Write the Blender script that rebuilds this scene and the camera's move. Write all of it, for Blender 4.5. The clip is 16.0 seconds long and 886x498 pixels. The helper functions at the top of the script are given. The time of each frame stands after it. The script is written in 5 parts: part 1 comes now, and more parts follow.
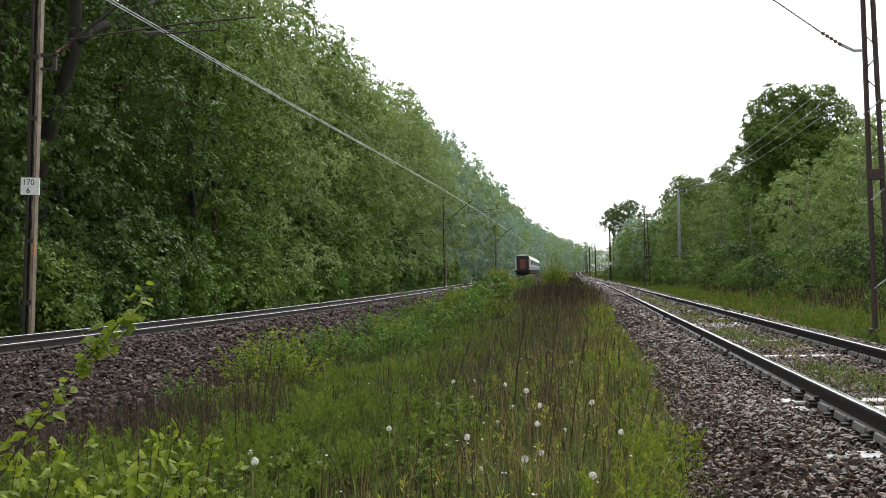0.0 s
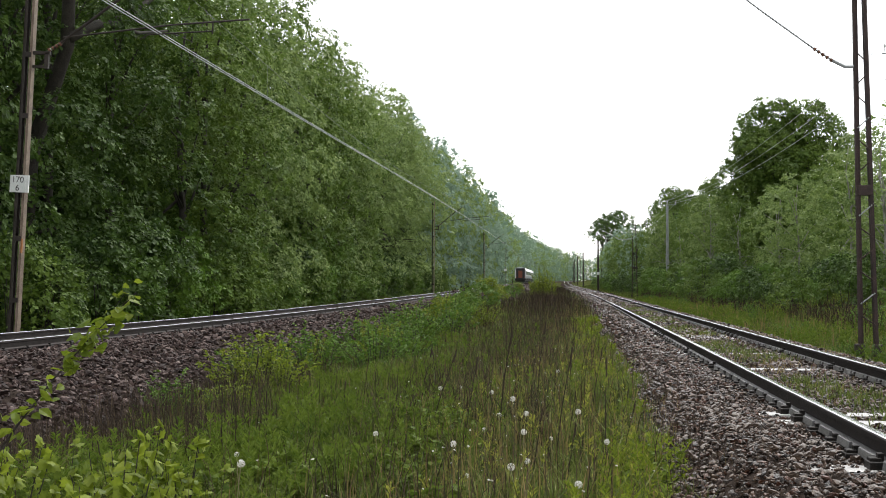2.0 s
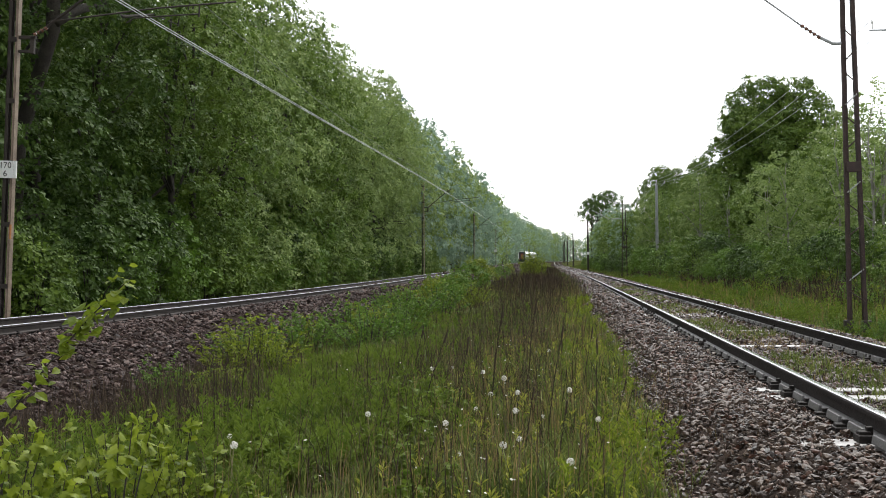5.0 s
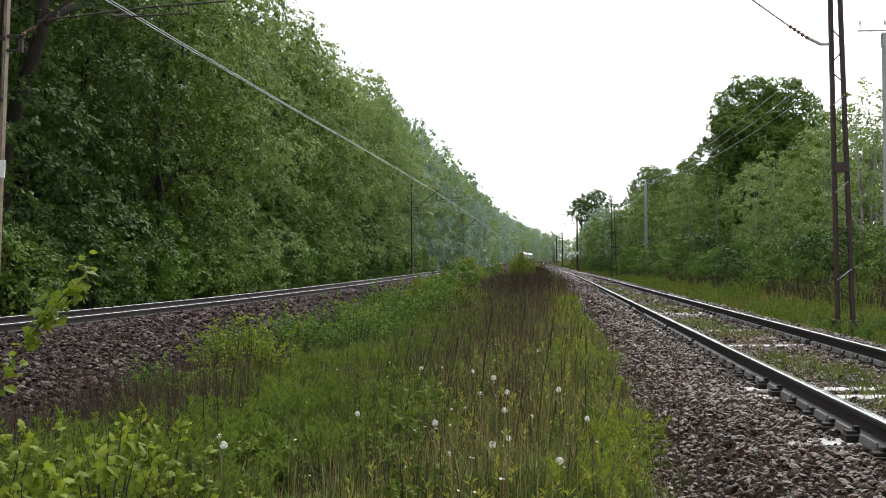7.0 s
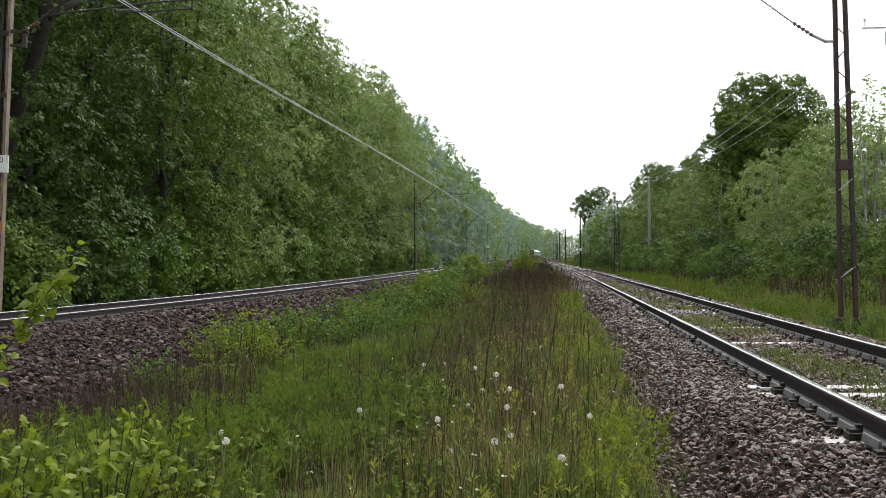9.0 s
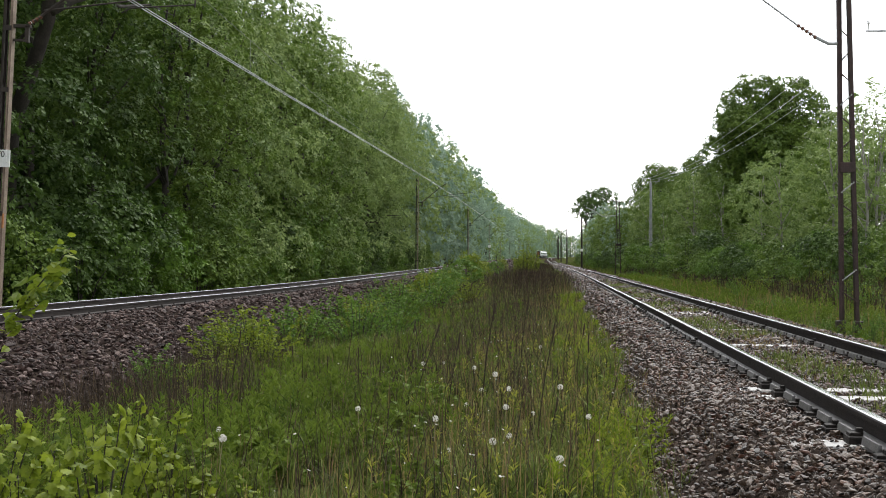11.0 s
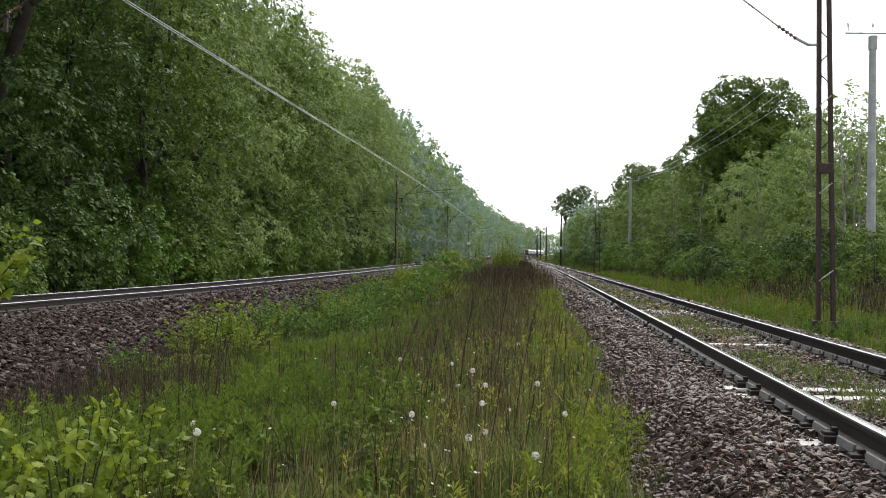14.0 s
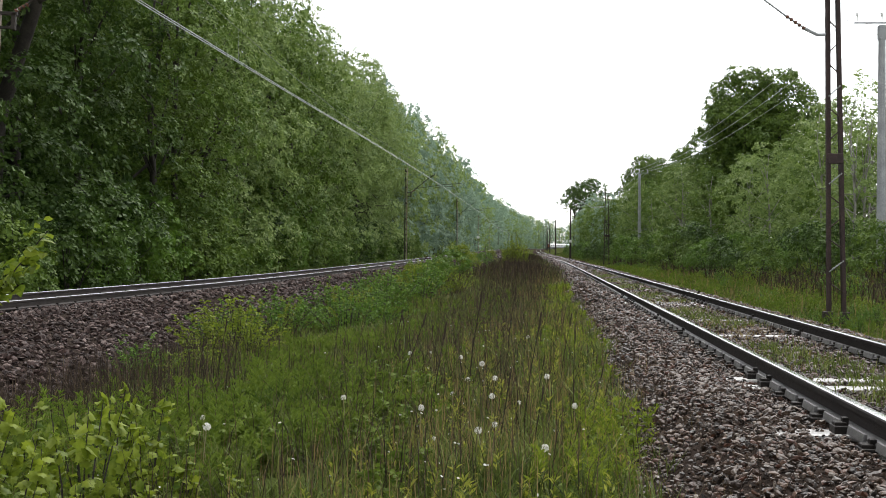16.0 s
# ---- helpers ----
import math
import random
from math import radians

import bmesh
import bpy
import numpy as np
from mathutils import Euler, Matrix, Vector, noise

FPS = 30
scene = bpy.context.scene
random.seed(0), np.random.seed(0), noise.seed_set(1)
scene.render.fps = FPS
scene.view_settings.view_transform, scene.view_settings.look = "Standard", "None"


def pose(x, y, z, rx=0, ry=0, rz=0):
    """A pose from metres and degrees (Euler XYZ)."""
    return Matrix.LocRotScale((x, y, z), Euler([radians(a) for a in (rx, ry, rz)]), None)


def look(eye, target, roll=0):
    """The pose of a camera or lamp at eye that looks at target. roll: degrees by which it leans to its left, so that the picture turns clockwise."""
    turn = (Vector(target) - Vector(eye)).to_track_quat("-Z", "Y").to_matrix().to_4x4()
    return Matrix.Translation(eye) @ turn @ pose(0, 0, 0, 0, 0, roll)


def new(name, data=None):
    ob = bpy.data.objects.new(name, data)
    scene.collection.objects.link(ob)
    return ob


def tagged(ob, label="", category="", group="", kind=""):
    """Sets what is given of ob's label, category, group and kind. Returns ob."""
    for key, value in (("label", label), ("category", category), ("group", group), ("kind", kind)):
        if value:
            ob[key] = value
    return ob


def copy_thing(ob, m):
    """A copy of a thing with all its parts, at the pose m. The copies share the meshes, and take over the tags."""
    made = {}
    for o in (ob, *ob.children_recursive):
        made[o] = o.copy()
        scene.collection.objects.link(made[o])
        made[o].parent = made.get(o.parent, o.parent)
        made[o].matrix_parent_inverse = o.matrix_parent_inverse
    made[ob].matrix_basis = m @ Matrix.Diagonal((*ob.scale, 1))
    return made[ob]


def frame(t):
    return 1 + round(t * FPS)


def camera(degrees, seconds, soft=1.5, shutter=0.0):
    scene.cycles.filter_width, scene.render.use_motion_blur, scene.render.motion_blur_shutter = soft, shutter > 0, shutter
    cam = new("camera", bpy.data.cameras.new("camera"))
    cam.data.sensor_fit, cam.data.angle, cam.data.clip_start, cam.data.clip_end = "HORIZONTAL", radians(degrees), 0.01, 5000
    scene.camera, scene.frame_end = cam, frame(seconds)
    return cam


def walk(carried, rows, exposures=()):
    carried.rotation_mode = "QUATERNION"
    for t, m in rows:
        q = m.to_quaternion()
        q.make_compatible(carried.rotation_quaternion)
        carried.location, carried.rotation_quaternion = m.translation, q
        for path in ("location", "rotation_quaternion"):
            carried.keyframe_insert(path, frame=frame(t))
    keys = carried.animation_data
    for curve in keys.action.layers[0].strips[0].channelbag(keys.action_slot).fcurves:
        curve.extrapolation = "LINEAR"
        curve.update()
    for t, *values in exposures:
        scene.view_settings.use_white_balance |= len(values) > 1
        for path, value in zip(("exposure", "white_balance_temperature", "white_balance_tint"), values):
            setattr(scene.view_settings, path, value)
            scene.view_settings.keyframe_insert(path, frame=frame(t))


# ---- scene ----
cam = camera(41.0, 16.0, 0.95)
walk(cam, [
    (0, pose(0.000, 0.000, 0.880, 91.502, 1.200, 7.094)),
    (0.5, pose(0.000, -0.012, 0.884, 91.574, 1.040, 6.913)),
    (1, pose(0.001, -0.014, 0.884, 91.752, 0.648, 6.656)),
    (1.5, pose(-0.009, -0.024, 0.884, 91.828, 0.018, 6.376)),
    (2, pose(-0.013, -0.021, 0.880, 91.815, -0.006, 6.493)),
    (2.5, pose(-0.010, -0.015, 0.881, 91.946, 0.335, 6.686)),
    (3, pose(-0.010, -0.015, 0.879, 91.747, 0.102, 6.877)),
    (3.5, pose(-0.006, -0.012, 0.876, 91.463, 0.157, 6.597)),
    (4, pose(-0.004, -0.010, 0.872, 91.126, 0.288, 6.396)),
    (4.5, pose(-0.007, -0.018, 0.871, 91.039, 0.562, 6.448)),
    (5, pose(-0.013, -0.032, 0.869, 90.922, 0.636, 6.023)),
    (7.5, pose(-0.012, -0.053, 0.874, 90.882, 0.624, 5.505)),
    (8, pose(-0.016, -0.055, 0.877, 90.685, 0.646, 5.548)),
    (8.5, pose(-0.014, -0.048, 0.876, 90.736, 0.409, 5.436)),
    (9, pose(-0.011, -0.042, 0.875, 90.713, 0.444, 5.657)),
    (11.5, pose(-0.005, 0.000, 0.868, 90.664, -0.344, 5.530)),
    (12, pose(-0.006, 0.004, 0.864, 90.675, -0.528, 5.281)),
    (12.5, pose(-0.005, 0.008, 0.863, 90.745, -0.611, 5.186)),
    (13, pose(-0.002, 0.013, 0.864, 90.726, -0.784, 4.889)),
    (13.5, pose(-0.001, 0.020, 0.862, 90.698, -0.895, 4.738)),
    (14, pose(0.002, 0.022, 0.863, 90.515, -0.764, 4.714)),
    (14.5, pose(0.005, 0.026, 0.862, 90.586, -0.575, 4.748)),
    (15, pose(0.005, 0.026, 0.860, 90.504, -0.705, 4.906)),
    (15.5, pose(0.006, 0.029, 0.858, 90.368, -0.528, 5.077)),
    (16, pose(0.010, 0.031, 0.856, 90.227, -0.305, 5.174)),
])

# ---- light: white overcast sky ----
world = bpy.data.worlds.new("overcast")
scene.world = world
world.use_nodes = True
wn, wl = world.node_tree.nodes, world.node_tree.links
sky = wn.new("ShaderNodeTexSky")
sky.sky_type, sky.sun_disc = "NISHITA", False
sky.sun_elevation, sky.sun_rotation = radians(60), radians(15)
sky.air_density, sky.dust_density, sky.ozone_density = 1.0, 0.6, 1.0
wash = wn.new("ShaderNodeHueSaturation")
wash.inputs["Saturation"].default_value = 0.12
wl.new(sky.outputs[0], wash.inputs["Color"])
wl.new(wash.outputs[0], wn["Background"].inputs["Color"])
wn["Background"].inputs["Strength"].default_value = 0.15
sun = new("sun", bpy.data.lights.new("sun", "SUN"))
sun.data.energy, sun.data.angle, sun.data.color = 1.7, radians(35), (1.0, 0.98, 0.95)
# the sky's sun stands ahead of the camera, slightly to one side
sun.matrix_world = look((20 * math.sin(radians(15)), 20 * math.cos(radians(15)), 34.6), (0, 0, 0))
scene.view_settings.exposure = 0.95

# ---- materials ----


def mat(name, base, other=None, rough=0.6, metal=0.0, scale=8.0, bump=0.0, island=0.0, coord="Object",
        translucent=0.0, spec=0.5, detail=6.0, object_vary=0.0, tones=()):
    """A principled surface whose colour wanders between two tones at two scales."""
    m = bpy.data.materials.new(name)
    m.use_nodes = True
    n, l = m.node_tree.nodes, m.node_tree.links
    p = n["Principled BSDF"]
    p.inputs["Roughness"].default_value = rough
    p.inputs["Metallic"].default_value = metal
    p.inputs["Specular IOR Level"].default_value = spec
    tc = n.new("ShaderNodeTexCoord")
    big = n.new("ShaderNodeTexNoise")
    big.inputs["Scale"].default_value, big.inputs["Detail"].default_value = scale, detail
    l.new(tc.outputs[coord], big.inputs["Vector"])
    small = n.new("ShaderNodeTexNoise")
    small.inputs["Scale"].default_value, small.inputs["Detail"].default_value = scale * 9.0, 3.0
    l.new(tc.outputs[coord], small.inputs["Vector"])
    add = n.new("ShaderNodeMath")
    add.operation = "MULTIPLY_ADD"
    add.inputs[1].default_value = 0.45
    l.new(small.outputs["Fac"], add.inputs[0])
    half = n.new("ShaderNodeMath")
    half.operation = "MULTIPLY"
    half.inputs[1].default_value = 0.55
    l.new(big.outputs["Fac"], half.inputs[0])
    l.new(half.outputs[0], add.inputs[2])
    fac = add.outputs[0]
    ramp = n.new("ShaderNodeMapRange")
    ramp.inputs["From Min"].default_value, ramp.inputs["From Max"].default_value = 0.36, 0.64
    l.new(fac, ramp.inputs["Value"])
    fac = ramp.outputs[0]
    if island or object_vary:
        src = n.new("ShaderNodeNewGeometry") if island else n.new("ShaderNodeObjectInfo")
        mix0 = n.new("ShaderNodeMix")
        mix0.inputs["Factor"].default_value = island or object_vary
        l.new(fac, mix0.inputs["A"])
        l.new(src.outputs["Random Per Island" if island else "Random"], mix0.inputs["B"])
        fac = mix0.outputs["Result"]
    if tones:
        col = n.new("ShaderNodeValToRGB")
        el = col.color_ramp.elements
        while len(el) < len(tones):
            el.new(0.5)
        for i, tone in enumerate(tones):
            el[i].position, el[i].color = i / (len(tones) - 1), (*tone, 1)
        l.new(fac, col.inputs["Fac"])
        colour = col.outputs["Color"]
    else:
        col = n.new("ShaderNodeMix")
        col.data_type = "RGBA"
        col.inputs["A"].default_value = (*base, 1)
        col.inputs["B"].default_value = (*(other or base), 1)
        l.new(fac, col.inputs["Factor"])
        colour = col.outputs["Result"]
    l.new(colour, p.inputs["Base Color"])
    if bump:
        b = n.new("ShaderNodeBump")
        b.inputs["Strength"].default_value, b.inputs["Distance"].default_value = bump, 0.02
        l.new(small.outputs["Fac"], b.inputs["Height"])
        l.new(b.outputs[0], p.inputs["Normal"])
    if translucent:
        tr = n.new("ShaderNodeBsdfTranslucent")
        l.new(colour, tr.inputs["Color"])
        mix = n.new("ShaderNodeMixShader")
        mix.inputs[0].default_value = translucent
        l.new(p.outputs[0], mix.inputs[1])
        l.new(tr.outputs[0], mix.inputs[2])
        l.new(mix.outputs[0], n["Material Output"].inputs["Surface"])
    return m


LEAF_DARK = mat("leaf_dark", (0.019, 0.046, 0.010), (0.106, 0.174, 0.032), 0.55, scale=0.45, island=0.3, translucent=0.3, spec=0.2)
LEAF_MID = mat("leaf_mid", (0.038, 0.083, 0.014), (0.180, 0.262, 0.044), 0.55, scale=0.45, island=0.3, translucent=0.3, spec=0.2)
# Pale leaf green of the birches; on distant trees it also imitates haze.
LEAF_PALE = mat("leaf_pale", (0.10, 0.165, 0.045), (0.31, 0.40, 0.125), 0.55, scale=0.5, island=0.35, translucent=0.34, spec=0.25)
# Leaf colour greyed and lightened: distance haze put into the base colour.
LEAF_HAZE = mat("leaf_haze", (0.140, 0.220, 0.150), (0.300, 0.405, 0.290), 0.55, scale=0.3, island=0.2, translucent=0.34, spec=0.25)
LEAF_YOUNG = mat("leaf_young", (0.060, 0.105, 0.010), (0.290, 0.350, 0.034), 0.5, scale=3.0, island=0.55, translucent=0.42, spec=0.2)
LEAF_SHRUB = mat("leaf_shrub", (0.045, 0.105, 0.013), (0.16, 0.265, 0.038), 0.55, scale=2.0, island=0.45, translucent=0.32, spec=0.2)
BARK = mat("bark", (0.016, 0.013, 0.010), (0.050, 0.042, 0.033), 0.9, scale=3.0, bump=0.8)
BARK_PALE = mat("bark_pale", (0.16, 0.15, 0.13), (0.34, 0.33, 0.30), 0.85, scale=3.0, bump=0.5)
GRASS = mat("grass_blades", (0.05, 0.10, 0.01), None, 0.6, scale=0.9, island=0.5, translucent=0.3, spec=0.2,
            tones=((0.014, 0.022, 0.006), (0.056, 0.078, 0.015), (0.105, 0.145, 0.029), (0.170, 0.200, 0.046), (0.34, 0.32, 0.12)))
GRASS_DRY = mat("dry_grass", (0.12, 0.085, 0.030), (0.34, 0.26, 0.10), 0.75, scale=0.8, island=0.7, translucent=0.2)
STEM_BROWN = mat("brown_stems", (0.04, 0.03, 0.02), None, 0.85, scale=1.0, island=0.8, spec=0.2,
                 tones=((0.022, 0.016, 0.012), (0.055, 0.038, 0.027), (0.032, 0.025, 0.019), (0.095, 0.066, 0.042), (0.17, 0.13, 0.075)))
HERB = mat("herb_leaves", (0.042, 0.080, 0.011), (0.190, 0.255, 0.036), 0.6, scale=1.2, island=0.5, translucent=0.35, spec=0.12)
HERB_YELLOW = mat("yellowing_herb_leaves", (0.15, 0.19, 0.020), (0.42, 0.42, 0.070), 0.5, scale=1.5, island=0.7, translucent=0.35, spec=0.3)
TAN_STEM = mat("tan_flower_stems", (0.16, 0.115, 0.045), (0.42, 0.30, 0.13), 0.7, scale=3.0, island=0.7, spec=0.2)
SOIL = mat("soil", (0.040, 0.036, 0.018), (0.065, 0.085, 0.024), 0.95, scale=0.9, bump=0.7, spec=0.0)
GRIT = mat("ballast_grit", (0.022, 0.017, 0.014), (0.060, 0.047, 0.040), 0.9, scale=9.0, bump=1.0, spec=0.0)
STONE = mat("ballast_stone", (0.03, 0.02, 0.017), None, 0.42, scale=14.0, bump=0.35, island=0.9, spec=0.36,
            tones=((0.005, 0.003, 0.002), (0.038, 0.023, 0.014), (0.009, 0.006, 0.004), (0.080, 0.049, 0.031), (0.025, 0.016, 0.011), (0.115, 0.076, 0.051), (0.090, 0.036, 0.020), (0.033, 0.023, 0.017), (0.26, 0.21, 0.165)))
STONE_WARM = mat("ballast_stone_warm", (0.03, 0.02, 0.017), None, 0.65, scale=14.0, bump=0.35, island=0.8, spec=0.2,
                 tones=((0.007, 0.004, 0.004), (0.040, 0.024, 0.020), (0.013, 0.008, 0.007), (0.080, 0.049, 0.041), (0.032, 0.021, 0.019), (0.130, 0.090, 0.078), (0.24, 0.19, 0.17)))
RAIL_TOP = mat("rail_running_face", (0.62, 0.61, 0.62), (0.82, 0.82, 0.84), 0.16, 1.0, scale=20.0)
RAIL_RUST = mat("rail_rust", (0.010, 0.008, 0.008), (0.024, 0.018, 0.016), 0.7, scale=12.0, bump=0.3, spec=0.2)
# Wet steel, its grey lightened to stand in for reflected sky.
RAIL_FOOT = mat("rail_foot_wet_sheen", (0.032, 0.030, 0.029), (0.080, 0.076, 0.073), 0.45, 0.1, scale=10.0, bump=0.2)
# Pale grey that imitates sky reflected on the rail foot.
FOOT_SHEEN = mat("rail_foot_sheen", (0.075, 0.072, 0.070), (0.17, 0.165, 0.16), 0.45, scale=10.0, bump=0.3, object_vary=0.3)
RAIL_SIDE = mat("rail_head_worn_side", (0.016, 0.012, 0.010), (0.042, 0.032, 0.028), 0.6, scale=9.0, spec=0.25)
IRON = mat("dark_iron", (0.008, 0.007, 0.006), (0.024, 0.019, 0.016), 0.65, scale=20.0, bump=0.3, spec=0.2)
CONCRETE = mat("concrete_sleeper", (0.20, 0.19, 0.175), (0.46, 0.45, 0.43), 0.35, scale=6.0, bump=0.4, object_vary=0.25)
POLE_CONCRETE = mat("pole_concrete", (0.25, 0.26, 0.27), (0.42, 0.43, 0.44), 0.8, scale=3.0, bump=0.3)
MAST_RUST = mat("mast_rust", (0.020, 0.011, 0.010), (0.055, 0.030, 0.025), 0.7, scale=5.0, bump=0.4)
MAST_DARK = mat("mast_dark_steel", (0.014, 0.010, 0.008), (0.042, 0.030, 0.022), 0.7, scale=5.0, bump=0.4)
# Lighter copy of the mast steel for the channel that catches light.
MAST_LIT = mat("mast_lit_flange", (0.14, 0.10, 0.07), (0.30, 0.23, 0.17), 0.65, scale=4.0, bump=0.4)
RUST_ORANGE = mat("orange_rust_patch", (0.30, 0.11, 0.03), (0.45, 0.20, 0.07), 0.8, scale=12.0)
WIRE = mat("wire_dull_copper", (0.20, 0.22, 0.21), (0.38, 0.40, 0.38), 0.35, 0.7, scale=2.0)
WIRE_DARK = mat("wire_dark", (0.05, 0.055, 0.055), (0.13, 0.135, 0.13), 0.5, 0.4, scale=2.0)
PORCELAIN = mat("porcelain", (0.10, 0.045, 0.03), (0.2, 0.1, 0.07), 0.2, scale=20.0)
PORCELAIN_WHITE = mat("porcelain_white", (0.6, 0.6, 0.58), (0.8, 0.8, 0.78), 0.2, scale=20.0)
SIGN_WHITE = mat("sign_white", (0.62, 0.64, 0.62), (0.80, 0.81, 0.79), 0.5, scale=6.0)
SIGN_BLACK = mat("sign_black", (0.02, 0.02, 0.02), (0.05, 0.05, 0.05), 0.5)
COACH_WHITE = mat("coach_white", (0.55, 0.56, 0.58), (0.72, 0.73, 0.74), 0.35, scale=1.5)
COACH_ROOF = mat("coach_roof_wet", (0.62, 0.63, 0.66), (0.82, 0.83, 0.85), 0.18, 0.3, scale=1.0)
COACH_BAND = mat("coach_grey_band", (0.20, 0.22, 0.26), (0.30, 0.32, 0.36), 0.35, scale=1.5)
COACH_DARK = mat("coach_dark", (0.018, 0.018, 0.020), (0.04, 0.04, 0.045), 0.6, scale=2.0)
COACH_DOOR = mat("coach_end_door", (0.20, 0.055, 0.025), (0.28, 0.085, 0.04), 0.45, scale=2.0)
LAMP_RED = mat("tail_lamp", (0.6, 0.02, 0.01), (0.7, 0.04, 0.02), 0.2)
FLUFF = mat("dandelion_fluff", (0.62, 0.60, 0.55), (0.82, 0.81, 0.77), 0.9, scale=30.0, island=0.5, translucent=0.4)
STALK = mat("flower_stalk", (0.16, 0.17, 0.07), (0.30, 0.24, 0.13), 0.7, scale=10.0)
WINDOW_GLASS = mat("coach_window", (0.015, 0.018, 0.022), (0.03, 0.035, 0.04), 0.08, scale=1.0, spec=0.8)

# ---- mesh helpers ----


def mesh_np(name, verts, faces, material, smooth=False):
    """A mesh from an array of corners and an array of faces with equal corner counts."""
    verts, faces = np.asarray(verts, np.float32), np.asarray(faces, np.int32)
    me = bpy.data.meshes.new(name)
    k = faces.shape[1]
    me.vertices.add(len(verts))
    me.vertices.foreach_set("co", verts.ravel())
    me.loops.add(faces.size)
    me.loops.foreach_set("vertex_index", faces.ravel())
    me.polygons.add(len(faces))
    me.polygons.foreach_set("loop_start", np.arange(0, faces.size, k, dtype=np.int32))
    me.polygons.foreach_set("loop_total", np.full(len(faces), k, np.int32))
    me.polygons.foreach_set("use_smooth", np.full(len(faces), smooth))
    me.materials.append(material)
    me.update(calc_edges=True)
    return me


def child(ob, parent):
    ob.parent = parent
    return ob


def part(name, bm, material, parent=None, label="", smooth=False):
    me = bpy.data.meshes.new(name)
    for f in bm.faces:
        f.smooth = smooth
    bm.to_mesh(me)
    bm.free()
    me.materials.append(material)
    ob = new(name, me)
    if parent:
        ob.parent = parent
    return tagged(ob, label)


def box(bm, x0, x1, y0, y1, z0, z1, bevel=0.0):
    r = bmesh.ops.create_cube(bm, size=1.0)
    for v in r["verts"]:
        v.co = Vector((x0 + (v.co.x + 0.5) * (x1 - x0), y0 + (v.co.y + 0.5) * (y1 - y0), z0 + (v.co.z + 0.5) * (z1 - z0)))
    if bevel:
        es = {e for v in r["verts"] for e in v.link_edges}
        bmesh.ops.bevel(bm, geom=list(es), offset=bevel, segments=2, affect="EDGES", profile=0.5)
    return bm


def tube(bm, points, radii, sides=8):
    """A tapered tube along points."""
    pts = [Vector(p) for p in points]
    rings = []
    for i, p in enumerate(pts):
        d = (pts[min(i + 1, len(pts) - 1)] - pts[max(i - 1, 0)]).normalized()
        a = d.orthogonal().normalized() if abs(d.z) < 0.95 else Vector((1, 0, 0))
        a = (a - d * a.dot(d)).normalized()
        b = d.cross(a)
        r = radii[i] if hasattr(radii, "__len__") else radii
        rings.append([bm.verts.new(p + (a * math.cos(q) + b * math.sin(q)) * r)
                      for q in [2 * math.pi * k / sides for k in range(sides)]])
    for u, v in zip(rings, rings[1:]):
        for k in range(sides):
            bm.faces.new((u[k], u[(k + 1) % sides], v[(k + 1) % sides], v[k]))
    bm.faces.new(rings[0][::-1])
    bm.faces.new(rings[-1])
    return bm


# ---- the plan: two tracks, their places and levels along y ----
GRID = np.arange(-200.0, 2600.0, 5.0)


def along(ys, vs, soft=9):
    raw = np.interp(GRID, ys, vs)
    k = np.hanning(soft + 2)[1:-1]
    return np.convolve(np.pad(raw, soft // 2, mode="edge"), k / k.sum(), mode="valid")


LX = along((0, 70, 110, 215, 278, 320, 404, 470, 530, 593, 698, 761, 824, 887, 947, 1010, 1100),
           (-10.05, -10.05, -10.4, -12.1, -13.9, -14.9, -16.4, -16.2, -15.3, -14.2, -12.9, -11.6, -8.3, -1.5, 8.0, 24.0, 55.0))
LZ = along((0, 32, 43, 60, 95, 215, 404, 530, 887, 1100), (0, 0, 0.04, 0.155, 0.42, 1.24, 2.45, 3.4, 4.93, 5.6), 5)
RX = along((0, 60, 90, 120, 150, 190, 220, 260, 300, 350, 404, 470, 530, 593, 698, 761, 824, 887, 947, 1010, 1100),
           (2.52, 2.52, 2.42, 2.2, 1.8, 1.0, 0.3, -0.7, -1.6, -2.8, -3.9, -4.6, -5.2, -5.8, -5.6, -5.0, -2.5, 4.0, 13.5, 29.5, 60.0), 13)
RZ = along((0, 60, 90, 120, 150, 200, 250, 300, 404, 530, 887, 1100), (0, 0, 0.03, 0.08, 0.15, 0.35, 0.6, 0.95, 1.8, 3.0, 4.9, 5.6), 9)


def lx(y): return np.interp(y, GRID, LX)
def lz(y): return np.interp(y, GRID, LZ)
def rx(y): return np.interp(y, GRID, RX)
def rz(y): return np.interp(y, GRID, RZ)


def ground_z(x, y):
    """Height of the ground sheet."""
    x, y = np.broadcast_arrays(np.asarray(x, float), np.asarray(y, float))
    a, b, za, zb = lx(y), rx(y), lz(y), rz(y)
    u = [a - 400, a - 30, a - 6, a - 3.6, a + 4.4, a + 6.5, b - 2.6, b + 2.6, b + 4.5, b + 7, b + 10, b + 40, b + 400]
    h = [za + 2, za + .2, za - .55, za - .95, za - .95, za - .78, zb - .50, zb - .52, zb - .34, zb - .15, zb + .6, zb + 1.2, zb + 3]
    out = np.full(x.shape, 0.0) + h[0]
    for i in range(len(u) - 1):
        w = np.clip((x - u[i]) / np.maximum(u[i + 1] - u[i], 1e-6), 0, 1)
        out = out + (h[i + 1] - h[i]) * w
    mound = 0.55 * np.exp(-((x + 2.2) / 2.0) ** 2 - ((y - 62) / 16) ** 2)
    bumps = 0.05 * np.sin(x * 1.7 + y * 0.9) * np.sin(y * 0.63 - x * 0.4)
    return out + mound + bumps


